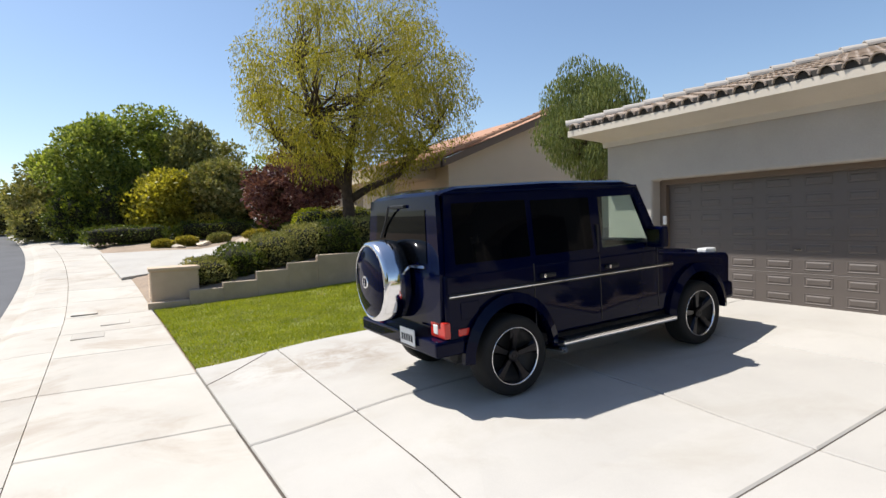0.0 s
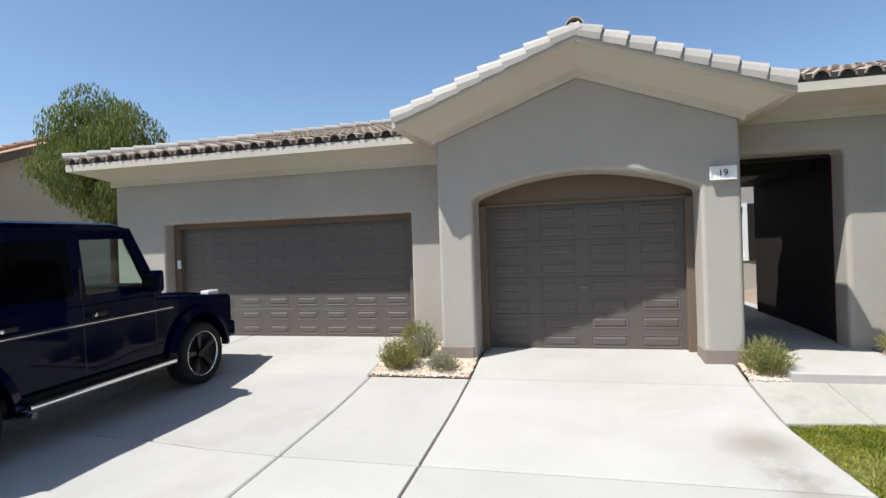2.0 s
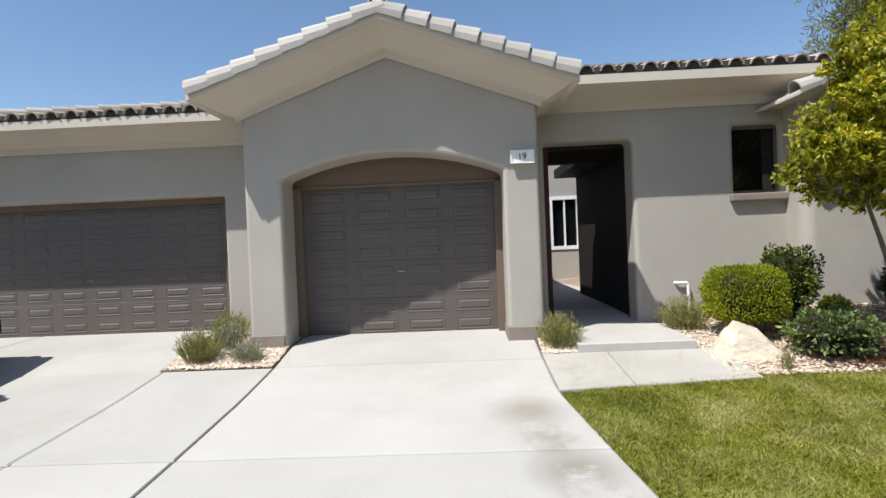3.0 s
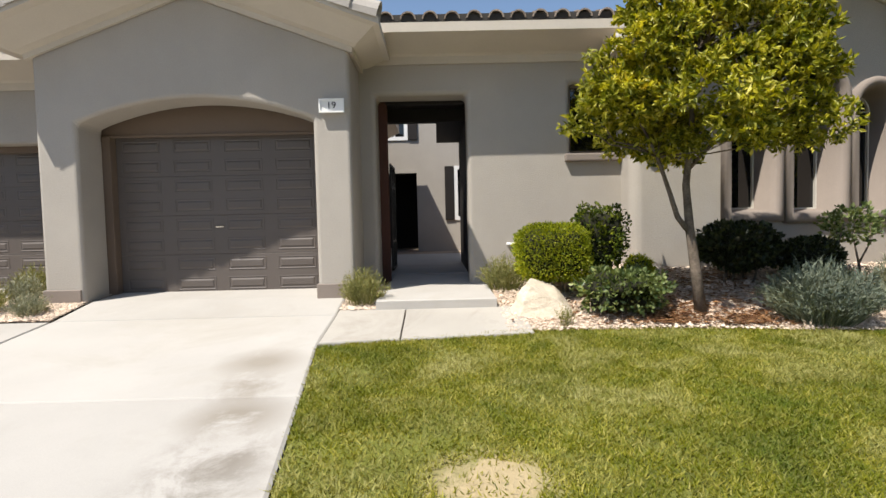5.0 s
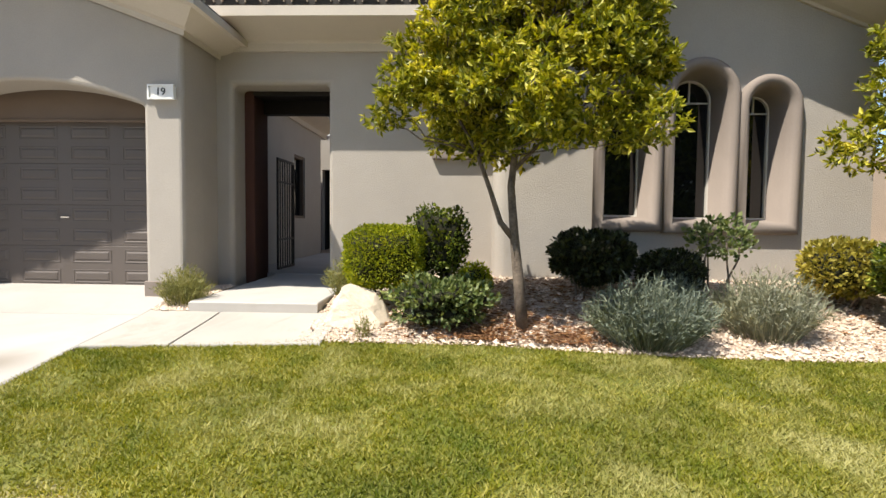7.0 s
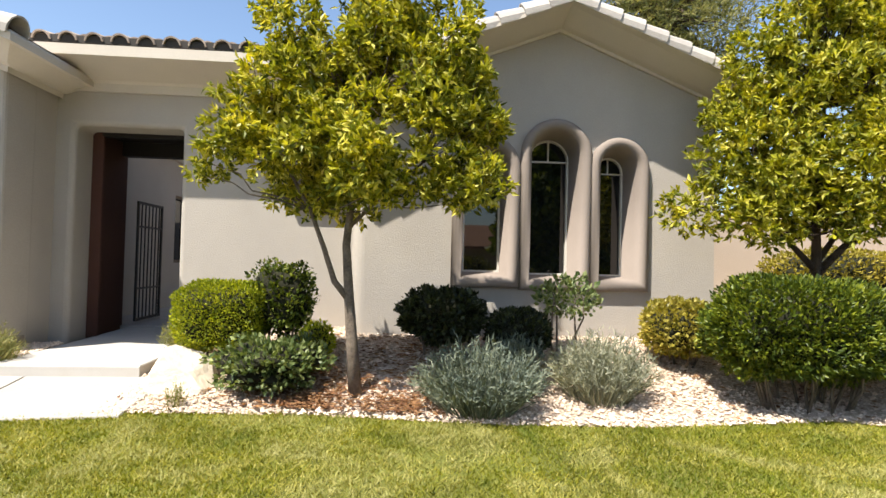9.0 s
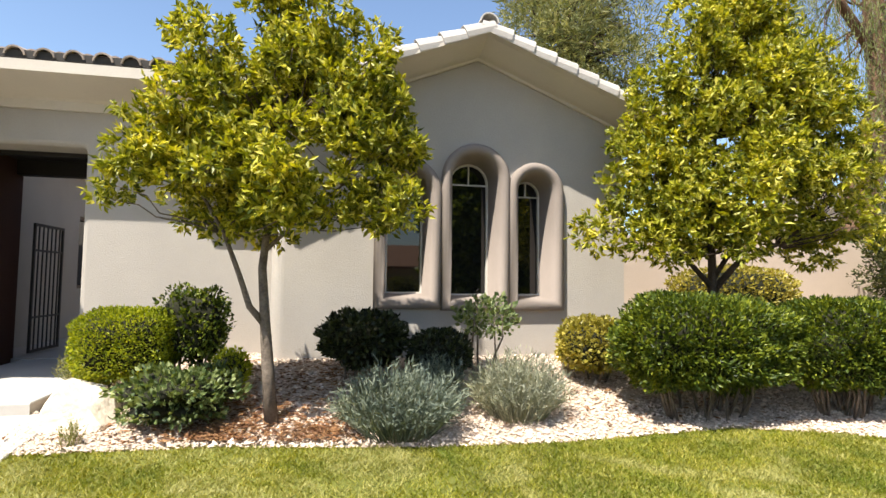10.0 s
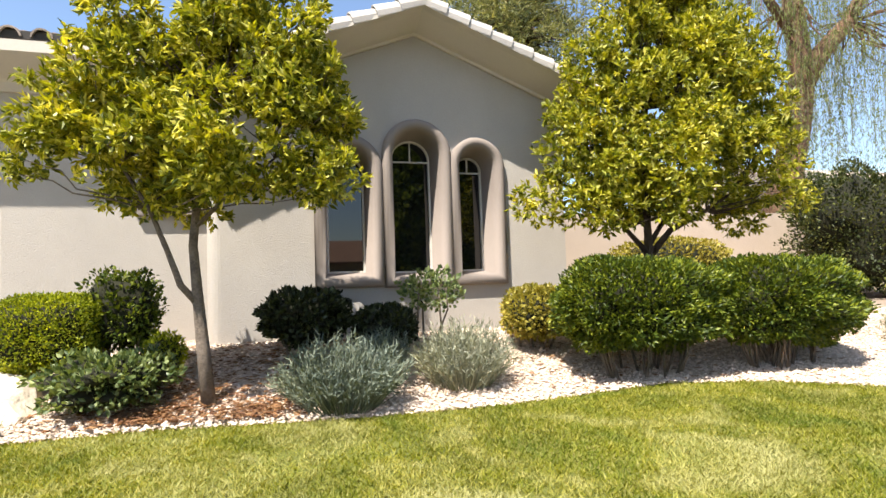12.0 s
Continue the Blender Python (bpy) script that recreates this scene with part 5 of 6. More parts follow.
def shrub(name, label, at, radii, leaves, leaf, material, seed, square=2.0, group="", stems=5, lift=0.0, category="shrub", lumps=0.12, bark=None, core=True):
    """A clipped or loose bush: leaves in a shell over a rounded block, on short stems."""
    rng = np.random.default_rng(seed)
    ob = thing(name, label, category, at, group)
    count = leaves
    way = rng.normal(0, 1, (count, 3))
    way /= np.linalg.norm(way, axis=1)[:, None]
    p = np.abs(way) ** square
    unit = way / (p.sum(1) ** (1 / square))[:, None]
    bump = np.array([noise.noise((w[0] * 2.6 + seed, w[1] * 2.6, w[2] * 2.6)) for w in unit])
    depth = 1 - np.abs(rng.normal(0, 0.13, count)) + lumps * bump
    at0 = unit * depth[:, None] * np.array(radii) + np.array([0, 0, radii[2] + lift])
    axis = unit * 0.8 + rng.normal(0, 0.55, (count, 3)) + np.array([0, 0, 0.35])
    axis /= np.linalg.norm(axis, axis=1)[:, None]
    side = np.cross(axis, rng.normal(0, 1, (count, 3)))
    side /= np.linalg.norm(side, axis=1)[:, None]
    nrm = np.cross(axis, side)
    L, W = (leaf[0] * rng.uniform(0.6, 1.3, count))[:, None], (leaf[1] * rng.uniform(0.7, 1.2, count))[:, None]
    v = np.empty((count, 4, 3))
    v[:, 0], v[:, 2] = at0, at0 + axis * L
    v[:, 1], v[:, 3] = at0 + axis * L * 0.5 + side * W + nrm * W * 0.3, at0 + axis * L * 0.5 - side * W + nrm * W * 0.3
    base = 4 * np.arange(count)[:, None]
    f = np.concatenate([base + [0, 1, 2], base + [0, 2, 3]])
    raw("foliage", v.reshape(-1, 3).tolist(), f.tolist(), material, ob)
    # Solid core, coloured near-black for the shade between the leaves.
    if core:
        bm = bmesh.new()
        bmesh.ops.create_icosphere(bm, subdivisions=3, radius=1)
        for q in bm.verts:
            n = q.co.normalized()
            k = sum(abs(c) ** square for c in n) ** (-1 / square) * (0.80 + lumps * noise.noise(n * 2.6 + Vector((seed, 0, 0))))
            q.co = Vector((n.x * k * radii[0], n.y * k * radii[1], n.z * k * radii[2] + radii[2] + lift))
        part("shade_core", bm, CORE_SHADE, ob, "near-black core standing in for the shade among the leaves", True)
    r2 = random.Random(seed)
    for k in range(stems):
        a = math.tau * k / stems + r2.random()
        foot = (radii[0] * 0.35 * math.cos(a) * r2.random(), radii[1] * 0.45 * math.sin(a), -0.06)
        head = (radii[0] * 0.6 * math.cos(a), radii[1] * 0.65 * math.sin(a), lift + radii[2] * 1.1)
        limbs("stem", [(bent(foot, head, r2, 0.08, 4), 0.017, 0.007)], bark or BARK_PALE, ob, 5)
    return ob


def tuft(name, label, at, radius, height, count, material, seed, width=0.004, group="", flat=1.0, category="shrub"):
    """An herb of thin upright shoots, fanning from its foot, with short side leaves."""
    rng = np.random.default_rng(seed)
    ob = thing(name, label, category, at, group)
    a = rng.uniform(0, math.tau, count)
    q = np.sqrt(rng.random(count))
    out = np.c_[np.cos(a) * radius, np.sin(a) * radius * flat, np.zeros(count)] * q[:, None]
    h = height * np.sqrt(np.clip(1 - 0.75 * q ** 2, 0.05, 1)) * rng.uniform(0.65, 1.15, count)
    foot = out * 0.45 + rng.normal(0, 0.02, (count, 3)) * [1, 1, 0]
    tip = out + np.c_[np.zeros((count, 2)), h]
    tip[:, :2] += rng.normal(0, 0.035, (count, 2))
    # leaves along each shoot
    per = 7
    s = rng.uniform(0.35, 1.0, (count, per))[..., None]
    at0 = foot[:, None] * (1 - s) + tip[:, None] * s
    way = (tip - foot)
    way /= np.linalg.norm(way, axis=1)[:, None]
    axis = way[:, None] + rng.normal(0, 0.55, (count, per, 3))
    axis /= np.linalg.norm(axis, axis=-1)[..., None]
    side = np.cross(axis, rng.normal(0, 1, (count, per, 3)))
    side /= np.linalg.norm(side, axis=-1)[..., None]
    L = height * 0.13 * rng.uniform(0.6, 1.3, (count, per, 1))
    v = np.stack([at0 - side * width, at0 + side * width, at0 + axis * L], 2).reshape(-1, 3)
    ws = np.cross(way, rng.normal(0, 1, (count, 3)))
    ws /= np.linalg.norm(ws, axis=1)[:, None]
    st = np.stack([foot - ws * width * 0.7 - [0, 0, 0.04], foot + ws * width * 0.7 - [0, 0, 0.04], tip], 1).reshape(-1, 3)
    raw("stem", st.tolist(), np.arange(len(st)).reshape(-1, 3).tolist(), material, ob, kind="stuff")
    raw("foliage", v.tolist(), np.arange(len(v)).reshape(-1, 3).tolist(), material, ob, kind="stuff")
    return ob


def boulder(label, at, size, seed):
    """A broken rock: a ball cut by slanting planes, with rough faces and eased edges."""
    rng = random.Random(seed)
    cuts = [(Vector((rng.uniform(-1, 1), rng.uniform(-1, 1), rng.uniform(-0.4, 1.0))).normalized(), rng.uniform(0.55, 0.85)) for _ in range(13)]
    bm = bmesh.new()
    bmesh.ops.create_icosphere(bm, subdivisions=5, radius=1.12)
    for v in bm.verts:
        p = v.co.copy()
        for n, d in cuts:
            over = p.dot(n) - d
            if over > 0:
                p -= n * over * 0.96
        p *= 1 + 0.05 * noise.noise(p * 2.2 + Vector((seed, 0, 0))) + 0.025 * noise.noise(p * 7 + Vector((seed, 2, 0)))
        v.co = Vector((p.x * size[0], p.y * size[1], p.z * size[2]))
    ob = part("boulder", bm, STONE, None, "", False)
    ob.location = at
    return tagged(ob, label, "boulder")


def front_garden():
    g = lambda x, y, d=0.0: (x, y, bed_land(x, y) + d)
    yard_tree("privet_tree", "small bright yellow-green tree with two slim leaning stems in gravel", g(6.22, -6.18, -0.03),
              [([g(6.22, -6.18, -0.05), (6.25, -6.13, 0.3), (6.29, -6.09, 0.70), (6.30, -6.05, 1.2), (6.28, -6.1, 1.75), (6.27, -6.12, 2.5), (6.25, -6.1, 3.3)], 0.064, 0.012),
               ([(6.29, -6.09, 0.68), (6.28, -5.95, 0.85), (6.27, -5.85, 1.15), (6.25, -5.72, 1.5), (6.2, -5.5, 1.9)], 0.034, 0.014),
               ([(6.29, -6.06, 1.35), (6.3, -6.35, 1.65), (6.3, -6.75, 2.0)], 0.022, 0.01)],
              (6.08, -6.2, 2.40), (1.0, 1.82, 1.85), 96, 0.27, 43000, (0.082, 0.0175), 4, PRIVET, BARK_PALE, 0.06, 0.72, group="yellow-green garden trees", low=-0.42, lean=-0.2, sprig=9)
    yard_tree("privet_tree", "broad yellow-green tree with low spreading limbs behind the hedge", g(6.95, -11.3, -0.05),
              [([g(6.95, -11.3, -0.08), (6.95, -11.28, 0.7), (6.95, -11.3, 1.25), (6.9, -11.25, 1.9), (6.85, -11.3, 2.9)], 0.085, 0.02),
               ([(6.95, -11.28, 1.0), (6.9, -11.6, 1.35), (6.8, -12.1, 1.6), (6.75, -12.6, 1.9)], 0.05, 0.015),
               ([(6.95, -11.3, 1.05), (6.95, -10.95, 1.4), (6.9, -10.5, 1.7)], 0.04, 0.014),
               ([(6.95, -11.3, 1.15), (6.95, -11.7, 1.7), (6.95, -11.9, 2.2)], 0.035, 0.014)],
              (6.75, -11.65, 2.6), (1.05, 2.7, 2.4), 140, 0.33, 60000, (0.09, 0.019), 9, PRIVET, BARK, 0.09, 0.72, sprig=9, group="yellow-green garden trees", low=-0.42,
              keep=lambda x, y, z, r: x + r < 7.7 or y < -10.7 or x + r < 7.2)
    shrub("boxwood_shrub", "clipped rounded bright green bush above the boulder", g(6.95, -4.72), (0.37, 0.43, 0.34), 14000, (0.034, 0.009), BOXWOOD, 21, 4.2, lift=0.19)
    shrub("boxwood_shrub", "sparser dark-twigged bush beside the clipped one", g(7.06, -5.32), (0.25, 0.30, 0.37), 2900, (0.046, 0.017), HEDGE, 22, 2.8, lift=0.2, lumps=0.45, stems=9)
    shrub("rose_bush", "low dark glossy green bush in gravel", g(6.35, -5.38), (0.38, 0.44, 0.21), 2400, (0.062, 0.019), ROSELEAF, 23, 2.2, lumps=0.6, lift=0.02)
    shrub("young_shrub", "small lime-green shrub near the wall", g(6.82, -5.72), (0.17, 0.18, 0.19), 1500, (0.045, 0.009), BOXWOOD, 24, 2.0, lift=0.04)
    shrub("dark_shrub", "dark rounded shrub in the shade of the wall", g(7.05, -7.03), (0.36, 0.45, 0.26), 3200, (0.065, 0.024), DARKLEAF, 25, 2.6, group="dark shrubs under the windows", lift=0.16, lumps=0.3)
    shrub("dark_shrub", "small dark shrub below the windows", g(6.95, -7.86), (0.3, 0.34, 0.24), 2000, (0.055, 0.02), DARKLEAF, 26, 2.4, group="dark shrubs under the windows", lift=0.05)
    shrub("rose_standard", "thin-stemmed small rose bush with sparse leaves", g(7.0, -8.42), (0.25, 0.32, 0.22), 620, (0.066, 0.024), ROSELEAF, 27, 2.0, lift=0.44, lumps=0.5, stems=4, core=False)
    tuft("lavender", "wide grey-green lavender bush at the edge of the lawn", g(5.95, -7.3), 0.55, 0.56, 1100, LAVENDER, 31, 0.0065, "lavender bushes", 1.15)
    tuft("lavender", "pale silvery lavender bush in gravel", g(6.18, -8.5), 0.48, 0.58, 900, PALEHERB, 32, 0.006, "lavender bushes", 1.15)
    tuft("lavender", "smaller grey lavender behind the larger one", g(6.6, -7.75), 0.34, 0.42, 420, LAVENDER, 33, 0.006, "lavender bushes")
    shrub("golden_shrub", "rounded golden-leaved shrub beside the hedge", g(6.85, -9.62), (0.36, 0.38, 0.31), 3000, (0.055, 0.02), GOLDLEAF, 28, 2.4, lift=0.1)
    for k, (y, x, ry, h) in enumerate(((-10.45, 6.0, 0.93, 0.56), (-12.2, 5.9, 0.95, 0.55))):
        shrub("hedge_shrub", "broad clipped green hedge bush on bare stems", g(x, y), (0.5, ry, h - 0.12), 26000, (0.056, 0.0135), HEDGE, 40 + k, 3.4, group="clipped hedge", stems=26, lift=0.28, lumps=0.26, category="hedge")
    boulder("pale tan sandstone boulder at the edge of the bed", g(6.6, -4.52, 0.04), (0.38, 0.38, 0.31), 3)
    tuft("herb", "grey-green herb with bare flower stalks beside the garage pier", (6.98, -2.42, land(6.98, -2.42)), 0.3, 0.42, 420, HERB, 51, 0.0045, "herbs by the paving")
    tuft("herb", "pale spreading herb beside the porch slab", g(7.55, -4.22), 0.36, 0.42, 480, HERB, 52, 0.0045, "herbs by the paving")
    tuft("herb", "green herb clump in the gravel pocket", (6.9, 2.15, land(6.9, 2.15)), 0.3, 0.42, 420, HERB, 53, 0.0045, "herbs by the paving")
    tuft("herb", "low silvery herb in the gravel pocket", (6.85, 1.52, land(6.85, 1.52)), 0.22, 0.26, 300, PALEHERB, 54, 0.005, "herbs by the paving")
    tuft("herb", "silvery herb in the gravel pocket", (7.35, 1.95, land(7.35, 1.95)), 0.26, 0.36, 300, PALEHERB, 55, 0.005, "herbs by the paving")
    tuft("herb", "green herb clump against the garage wall", (7.85, 2.15, land(7.85, 2.15)), 0.28, 0.42, 350, HERB, 56, 0.0045, "herbs by the paving")
    tuft("grass_clump", "small dry grass tuft at the edge of the bed", g(6.0, -4.65), 0.08, 0.2, 60, HERB, 57, 0.004)
    tuft("grass_clump", "pale dry grasses beyond the hedge", g(6.0, -14.6), 0.5, 0.5, 320, PALEHERB, 58, 0.006)
    shrub("golden_shrub", "golden shrub behind the tree", g(9.2, -13.5), (0.5, 1.2, 0.45), 5200, (0.06, 0.022), GOLDLEAF, 60, 2.6, lift=0.3)


def fallen_leaves():
    """Dry leaf litter on the gravel under the tree and the shrubs."""
    rng = np.random.default_rng(77)
    pts = []
    for cx, cy, rx, ry, n in ((6.15, -5.95, 0.35, 0.5, 1100), (5.95, -6.6, 0.12, 0.2, 350), (6.6, -5.45, 0.25, 0.35, 400), (6.05, -5.75, 0.12, 0.16, 350), (6.9, -6.8, 0.3, 0.6, 700), (7.2, -6.4, 0.3, 0.8, 300), (6.6, -10.8, 0.5, 1.6, 700)):
        for _ in range(n):
            x, y = rng.normal(cx, rx), rng.normal(cy, ry)
            if curve(BED_LINE, y) + 0.03 < x < 7.65 and y < -4.1:
                pts.append((x, y, bed_land(x, y) + 0.022))
    v, f = [], []
    for x, y, z in pts:
        a, L = rng.uniform(0, math.tau), rng.uniform(0.025, 0.05)
        c, q, w = math.cos(a) * L, math.sin(a) * L, 0.3
        b = len(v)
        v += [(x - c, y - q, z), (x + q * w, y - c * w, z + rng.uniform(0, 0.015)), (x + c, y + q, z + rng.uniform(0, 0.012)), (x - q * w, y + c * w, z + rng.uniform(0, 0.012))]
        f += [(b, b + 1, b + 2), (b, b + 2, b + 3)]
    tagged(raw("leaf_litter", v, f, LITTER), "dry brown fallen leaves scattered on the gravel", "leaf litter", kind="stuff")


def hanging(tree, base, centre, radii, count, material, seed):
    """Long hanging strands set with small narrow leaves."""
    rng = np.random.default_rng(seed)
    verts, stem, n = [], [], 34
    while count:
        p = rng.uniform(-1, 1, 3)
        if not 0.25 < np.linalg.norm(p) < 1 or noise.noise((p[0] * 2, p[1] * 3, seed)) < -0.12:
            continue
        count -= 1
        top = np.array(centre) + p * np.array(radii) - np.array(base)
        long = rng.uniform(0.9, 2.8)
        sway = rng.normal(0, 0.12, 2)
        k = np.sort(rng.random(n))
        at = top + np.c_[sway[0] * k ** 2, sway[1] * k ** 2, -long * k]
        way = np.c_[rng.normal(0, 0.6, (n, 2)), np.full(n, -0.9)]
        way /= np.linalg.norm(way, axis=1)[:, None]
        side = np.cross(way, rng.normal(0, 1, (n, 3)))
        side /= np.linalg.norm(side, axis=1)[:, None]
        L = rng.uniform(0.07, 0.15, n)[:, None]
        verts.append(np.stack([at, at + way * L * 0.5 + side * 0.009, at + way * L, at + way * L * 0.5 - side * 0.009], 1).reshape(-1, 3))
        end = top + np.array([sway[0], sway[1], -long])
        stem += [top + [0.004, 0, 0], top - [0.004, 0, 0], end]
    v = np.concatenate(verts)
    raw("strand_leaf", v.tolist(), np.arange(len(v)).reshape(-1, 4).tolist(), material, tree, "narrow grey-green leaves on hanging strands", "stuff")
    raw("strand", np.array(stem).tolist(), np.arange(len(stem)).reshape(-1, 3).tolist(), BARK_PALE, tree, "thin hanging twigs", "stuff")


def beyond_right():
    def z(x, y):
        return bed_land(min(x, 12), y)
    rng = random.Random(8)
    yard_tree("pine_tree", "tall pine behind the roof of the window wing", (15, -13.2, 0), [([(15, -13.2, 0), (15, -13.3, 4), (15.1, -13.2, 8), (15.1, -13.2, 11)], 0.3, 0.06)],
              (15, -13.4, 8.2), (2.4, 2.6, 3.8), 100, 0.7, 24000, (0.26, 0.018), 61, PINE, BARK, 0.3, 0.45)
    pepper = yard_tree("pepper_tree", "large weeping tree with hanging strands and a forked trunk", (13, -20.2, 0), [([(13, -20.2, -0.3), (13, -20.4, 2.4), (13, -21.2, 4.8), (13, -21.6, 6.4), (13, -21.4, 8.7), (12.9, -21.2, 11)], 0.52, 0.2), ([(13, -21.4, 6.0), (13, -22.3, 7.1), (13, -23.6, 8.3), (12.9, -24.6, 9.8)], 0.36, 0.14), ([(13, -21.5, 7.4), (12.9, -20, 9), (12.8, -18.6, 10)], 0.16, 0.06)],
              (12.8, -21.4, 8.6), (3.0, 6.0, 5.0), 90, 0.9, 7000, (0.22, 0.012), 62, WILLOW, BARK_WARM, 0.4, 0.1, droop=1.4, low=-0.5, twig=0.14)
    hanging(pepper, (13, -20.2, 0), (12.8, -21.2, 8.2), (3.0, 5.6, 5.0), 1700, WILLOW, 162)
    shrub("dark_shrub", "large dark evergreen shrub beside the garden wall", (9.0, -18.3, z(9.0, -18.3)), (1.2, 1.8, 1.3), 17000, (0.075, 0.022), EVERGREEN, 63, 2.4, lumps=0.3)
    shrub("dark_shrub", "large dark evergreen shrub beyond the lawn", (6.0, -19.5, z(6.0, -19.5)), (1.6, 2.2, 1.35), 17000, (0.075, 0.022), EVERGREEN, 64, 2.4, lumps=0.3)
    tagged(part("wall_street_side", boxed((-3, -40, -0.8), (16, -39.6, 2.2)), STUCCO_TAN), "distant tan garden wall", "wall", kind="structure")
    h = thing("neighbour_house", "low tan house with a tiled roof beyond the garden", "house", (14, -27, 0))
    part("wall", boxed((0, -6, 0), (8, 3, 3.2)), STUCCO_TAN, h)
    bm = sweep(bmesh.new(), [[(-0.7, y, 3.2), (4, y, 4.8), (8.7, y, 3.2), (8.7, y, 3.05), (-0.7, y, 3.05)] for y in (-6.6, 3.6)])
    part("roof", bm, TILE, h)


def next_door():
    rng = random.Random(12)
    # stepped retaining wall and utility box
    w = thing("retaining_wall", "low stepped plaster retaining wall beside the lawn", "garden wall", (0, 16.0, 0), kind="structure")
    steps = [(0.15, 1.13, -0.38), (1.13, 1.965, -0.13), (1.965, 2.865, 0.0), (2.865, 3.74, 0.235), (3.74, 4.61, 0.415), (4.61, 8.4, 0.59)]
    for a, b, top in steps:
        part("wall_block", boxed((a, 0, -0.75), (b + 0.002, 0.22, top), 0.012), BLOCKWALL, w)
    u = thing("utility_box", "tan louvred utility cabinet behind the low wall", "utility box", (0.86, 16.62, -0.44))
    part("cabinet", boxed((-0.62, -0.32, 0), (0.55, 0.4, 0.86), 0.05, 2), UTILITY, u)
    part("lid", boxed((-0.66, -0.36, 0.84), (0.59, 0.44, 0.93), 0.025, 2), UTILITY, u)
    for k in range(9):
        part("louvre", boxed((-0.645, -0.26, 0.12 + 0.075 * k), (-0.61, 0.34, 0.15 + 0.075 * k), 0.006), UTILITY, u)
    part("base", boxed((-0.62, -0.3, -0.15), (0.5, 0.3, 0.02), 0.01), CONCRETE, u)
    for k in range(7):
        x = 1.75 + 0.95 * k
        top = curve([(1.5, 0.55), (2.7, 1.0), (4.4, 1.5), (7.2, 1.7), (9, 1.7)], x)
        z0 = plot_land(x, 17.2) - 0.05
        shrub("hedge_shrub", "rough olive-brown hedge bush above the retaining wall", (x, 17.3 + 0.1 * (k % 2), z0), (0.75, 1.0, (top - z0) / 2), 5200, (0.07, 0.018), HEDGE if k % 3 == 1 else HERB, 70 + k, 2.8, group="hedge above the retaining wall", lumps=0.25, category="hedge")
    for k in range(3):
        shrub("golden_shrub", "rounded pale green shrub behind the hedge", (5.6 + 0.9 * k, 19.6, plot_land(5, 19.6) + 0.5), (0.7, 0.7, 0.5), 1800, (0.07, 0.02), GOLDLEAF if k == 1 else BOXWOOD, 80 + k, 2.2, lift=0.1)
    yard_tree("mesquite_tree", "large airy yellow-green tree with a dark forked trunk", (6.8, 19.0, 0.6),
              [([(6.79, 19.00, 0.5), (6.79, 19.00, 1.8), (6.74, 19.00, 2.7), (6.17, 18.90, 3.9), (5.54, 18.79, 5.2), (5.12, 18.79, 6.8)], 0.27, 0.07),
               ([(6.77, 19.00, 2.3), (7.52, 18.90, 2.75), (8.67, 18.79, 3.2), (9.61, 18.79, 4.1), (10.45, 18.79, 5.0)], 0.16, 0.05),
               ([(6.74, 19.00, 2.7), (7.00, 19.21, 4.2), (7.42, 19.31, 6.0), (7.63, 19.31, 7.6)], 0.18, 0.05),
               ([(6.74, 19.00, 2.7), (5.75, 19.42, 3.6), (4.49, 19.63, 4.6), (3.97, 19.63, 5.6)], 0.14, 0.04)],
              (7.21, 19.00, 6.2), (4.4, 3.6, 3.6), 200, 0.8, 75000, (0.13, 0.018), 91, MESQUITE, BARK, 0.27, 0.15, droop=0.5, low=-0.9)
    yard_tree("willow_tree", "drooping grey-green tree beside the garage roof", (11.6, 11.6, 0.2), [([(11.6, 11.6, 0.1), (11.6, 11.6, 2), (11.55, 11.65, 3.2), (11.5, 11.7, 4.6)], 0.14, 0.04), ([(11.6, 11.6, 2.4), (11.6, 10.8, 3.6), (11.6, 10.3, 4.3)], 0.08, 0.03)],
              (11.5, 11.5, 4.0), (1.85, 1.9, 1.65), 85, 0.52, 27000, (0.13, 0.018), 92, WILLOW, BARK, 0.14, 0.15, droop=1.3, low=-0.95)
    # the neighbouring house
    h = thing("neighbour_house", "single-storey beige stucco house with a red-brown tiled gable roof", "house", (11, 18.9, 0))
    part("wall", siding(0, 0.3, [(0, 0), (11, 0), (11, 3.95), (5.5, 6.1), (0, 3.95)]), STUCCO_FAR, h)
    part("wall", facing(0, 0.3, [(0.302, 0), (9, 0), (9, 3.95), (0.302, 3.95)], [rect(2.3, 0.05, 5.6, 2.9)]), STUCCO_FAR, h)
    part("porch", boxed((-2.2, 1.2, 0), (-1.8, 1.7, 3.3), 0.04), STUCCO_FAR, h)
    part("porch", boxed((-2.2, 5.8, 0), (-1.8, 6.3, 3.3), 0.04), STUCCO_FAR, h)
    part("porch_beam", boxed((-2.3, 1.0, 3.2), (0, 6.5, 3.75), 0.03), STUCCO_FAR, h)
    part("garage_door", boxed((0.25, 2.3, 0), (0.32, 5.6, 2.9)), FRAME_BROWN, h)
    slope = 2.15 / 5.5
    deck = [(-0.7, -0.6, 3.95 - 0.7 * slope + 0.12), (5.5, -0.6, 6.22), (5.5, 9.6, 6.22), (-0.7, 9.6, 3.95 - 0.7 * slope + 0.12)]
    roof = raw("roof", deck + [(11.7, -0.6, 3.8), (11.7, 9.6, 3.8)], [(0, 1, 2, 3), (1, 4, 5, 2)], TILE_RED, h, "red-brown tiled roof")
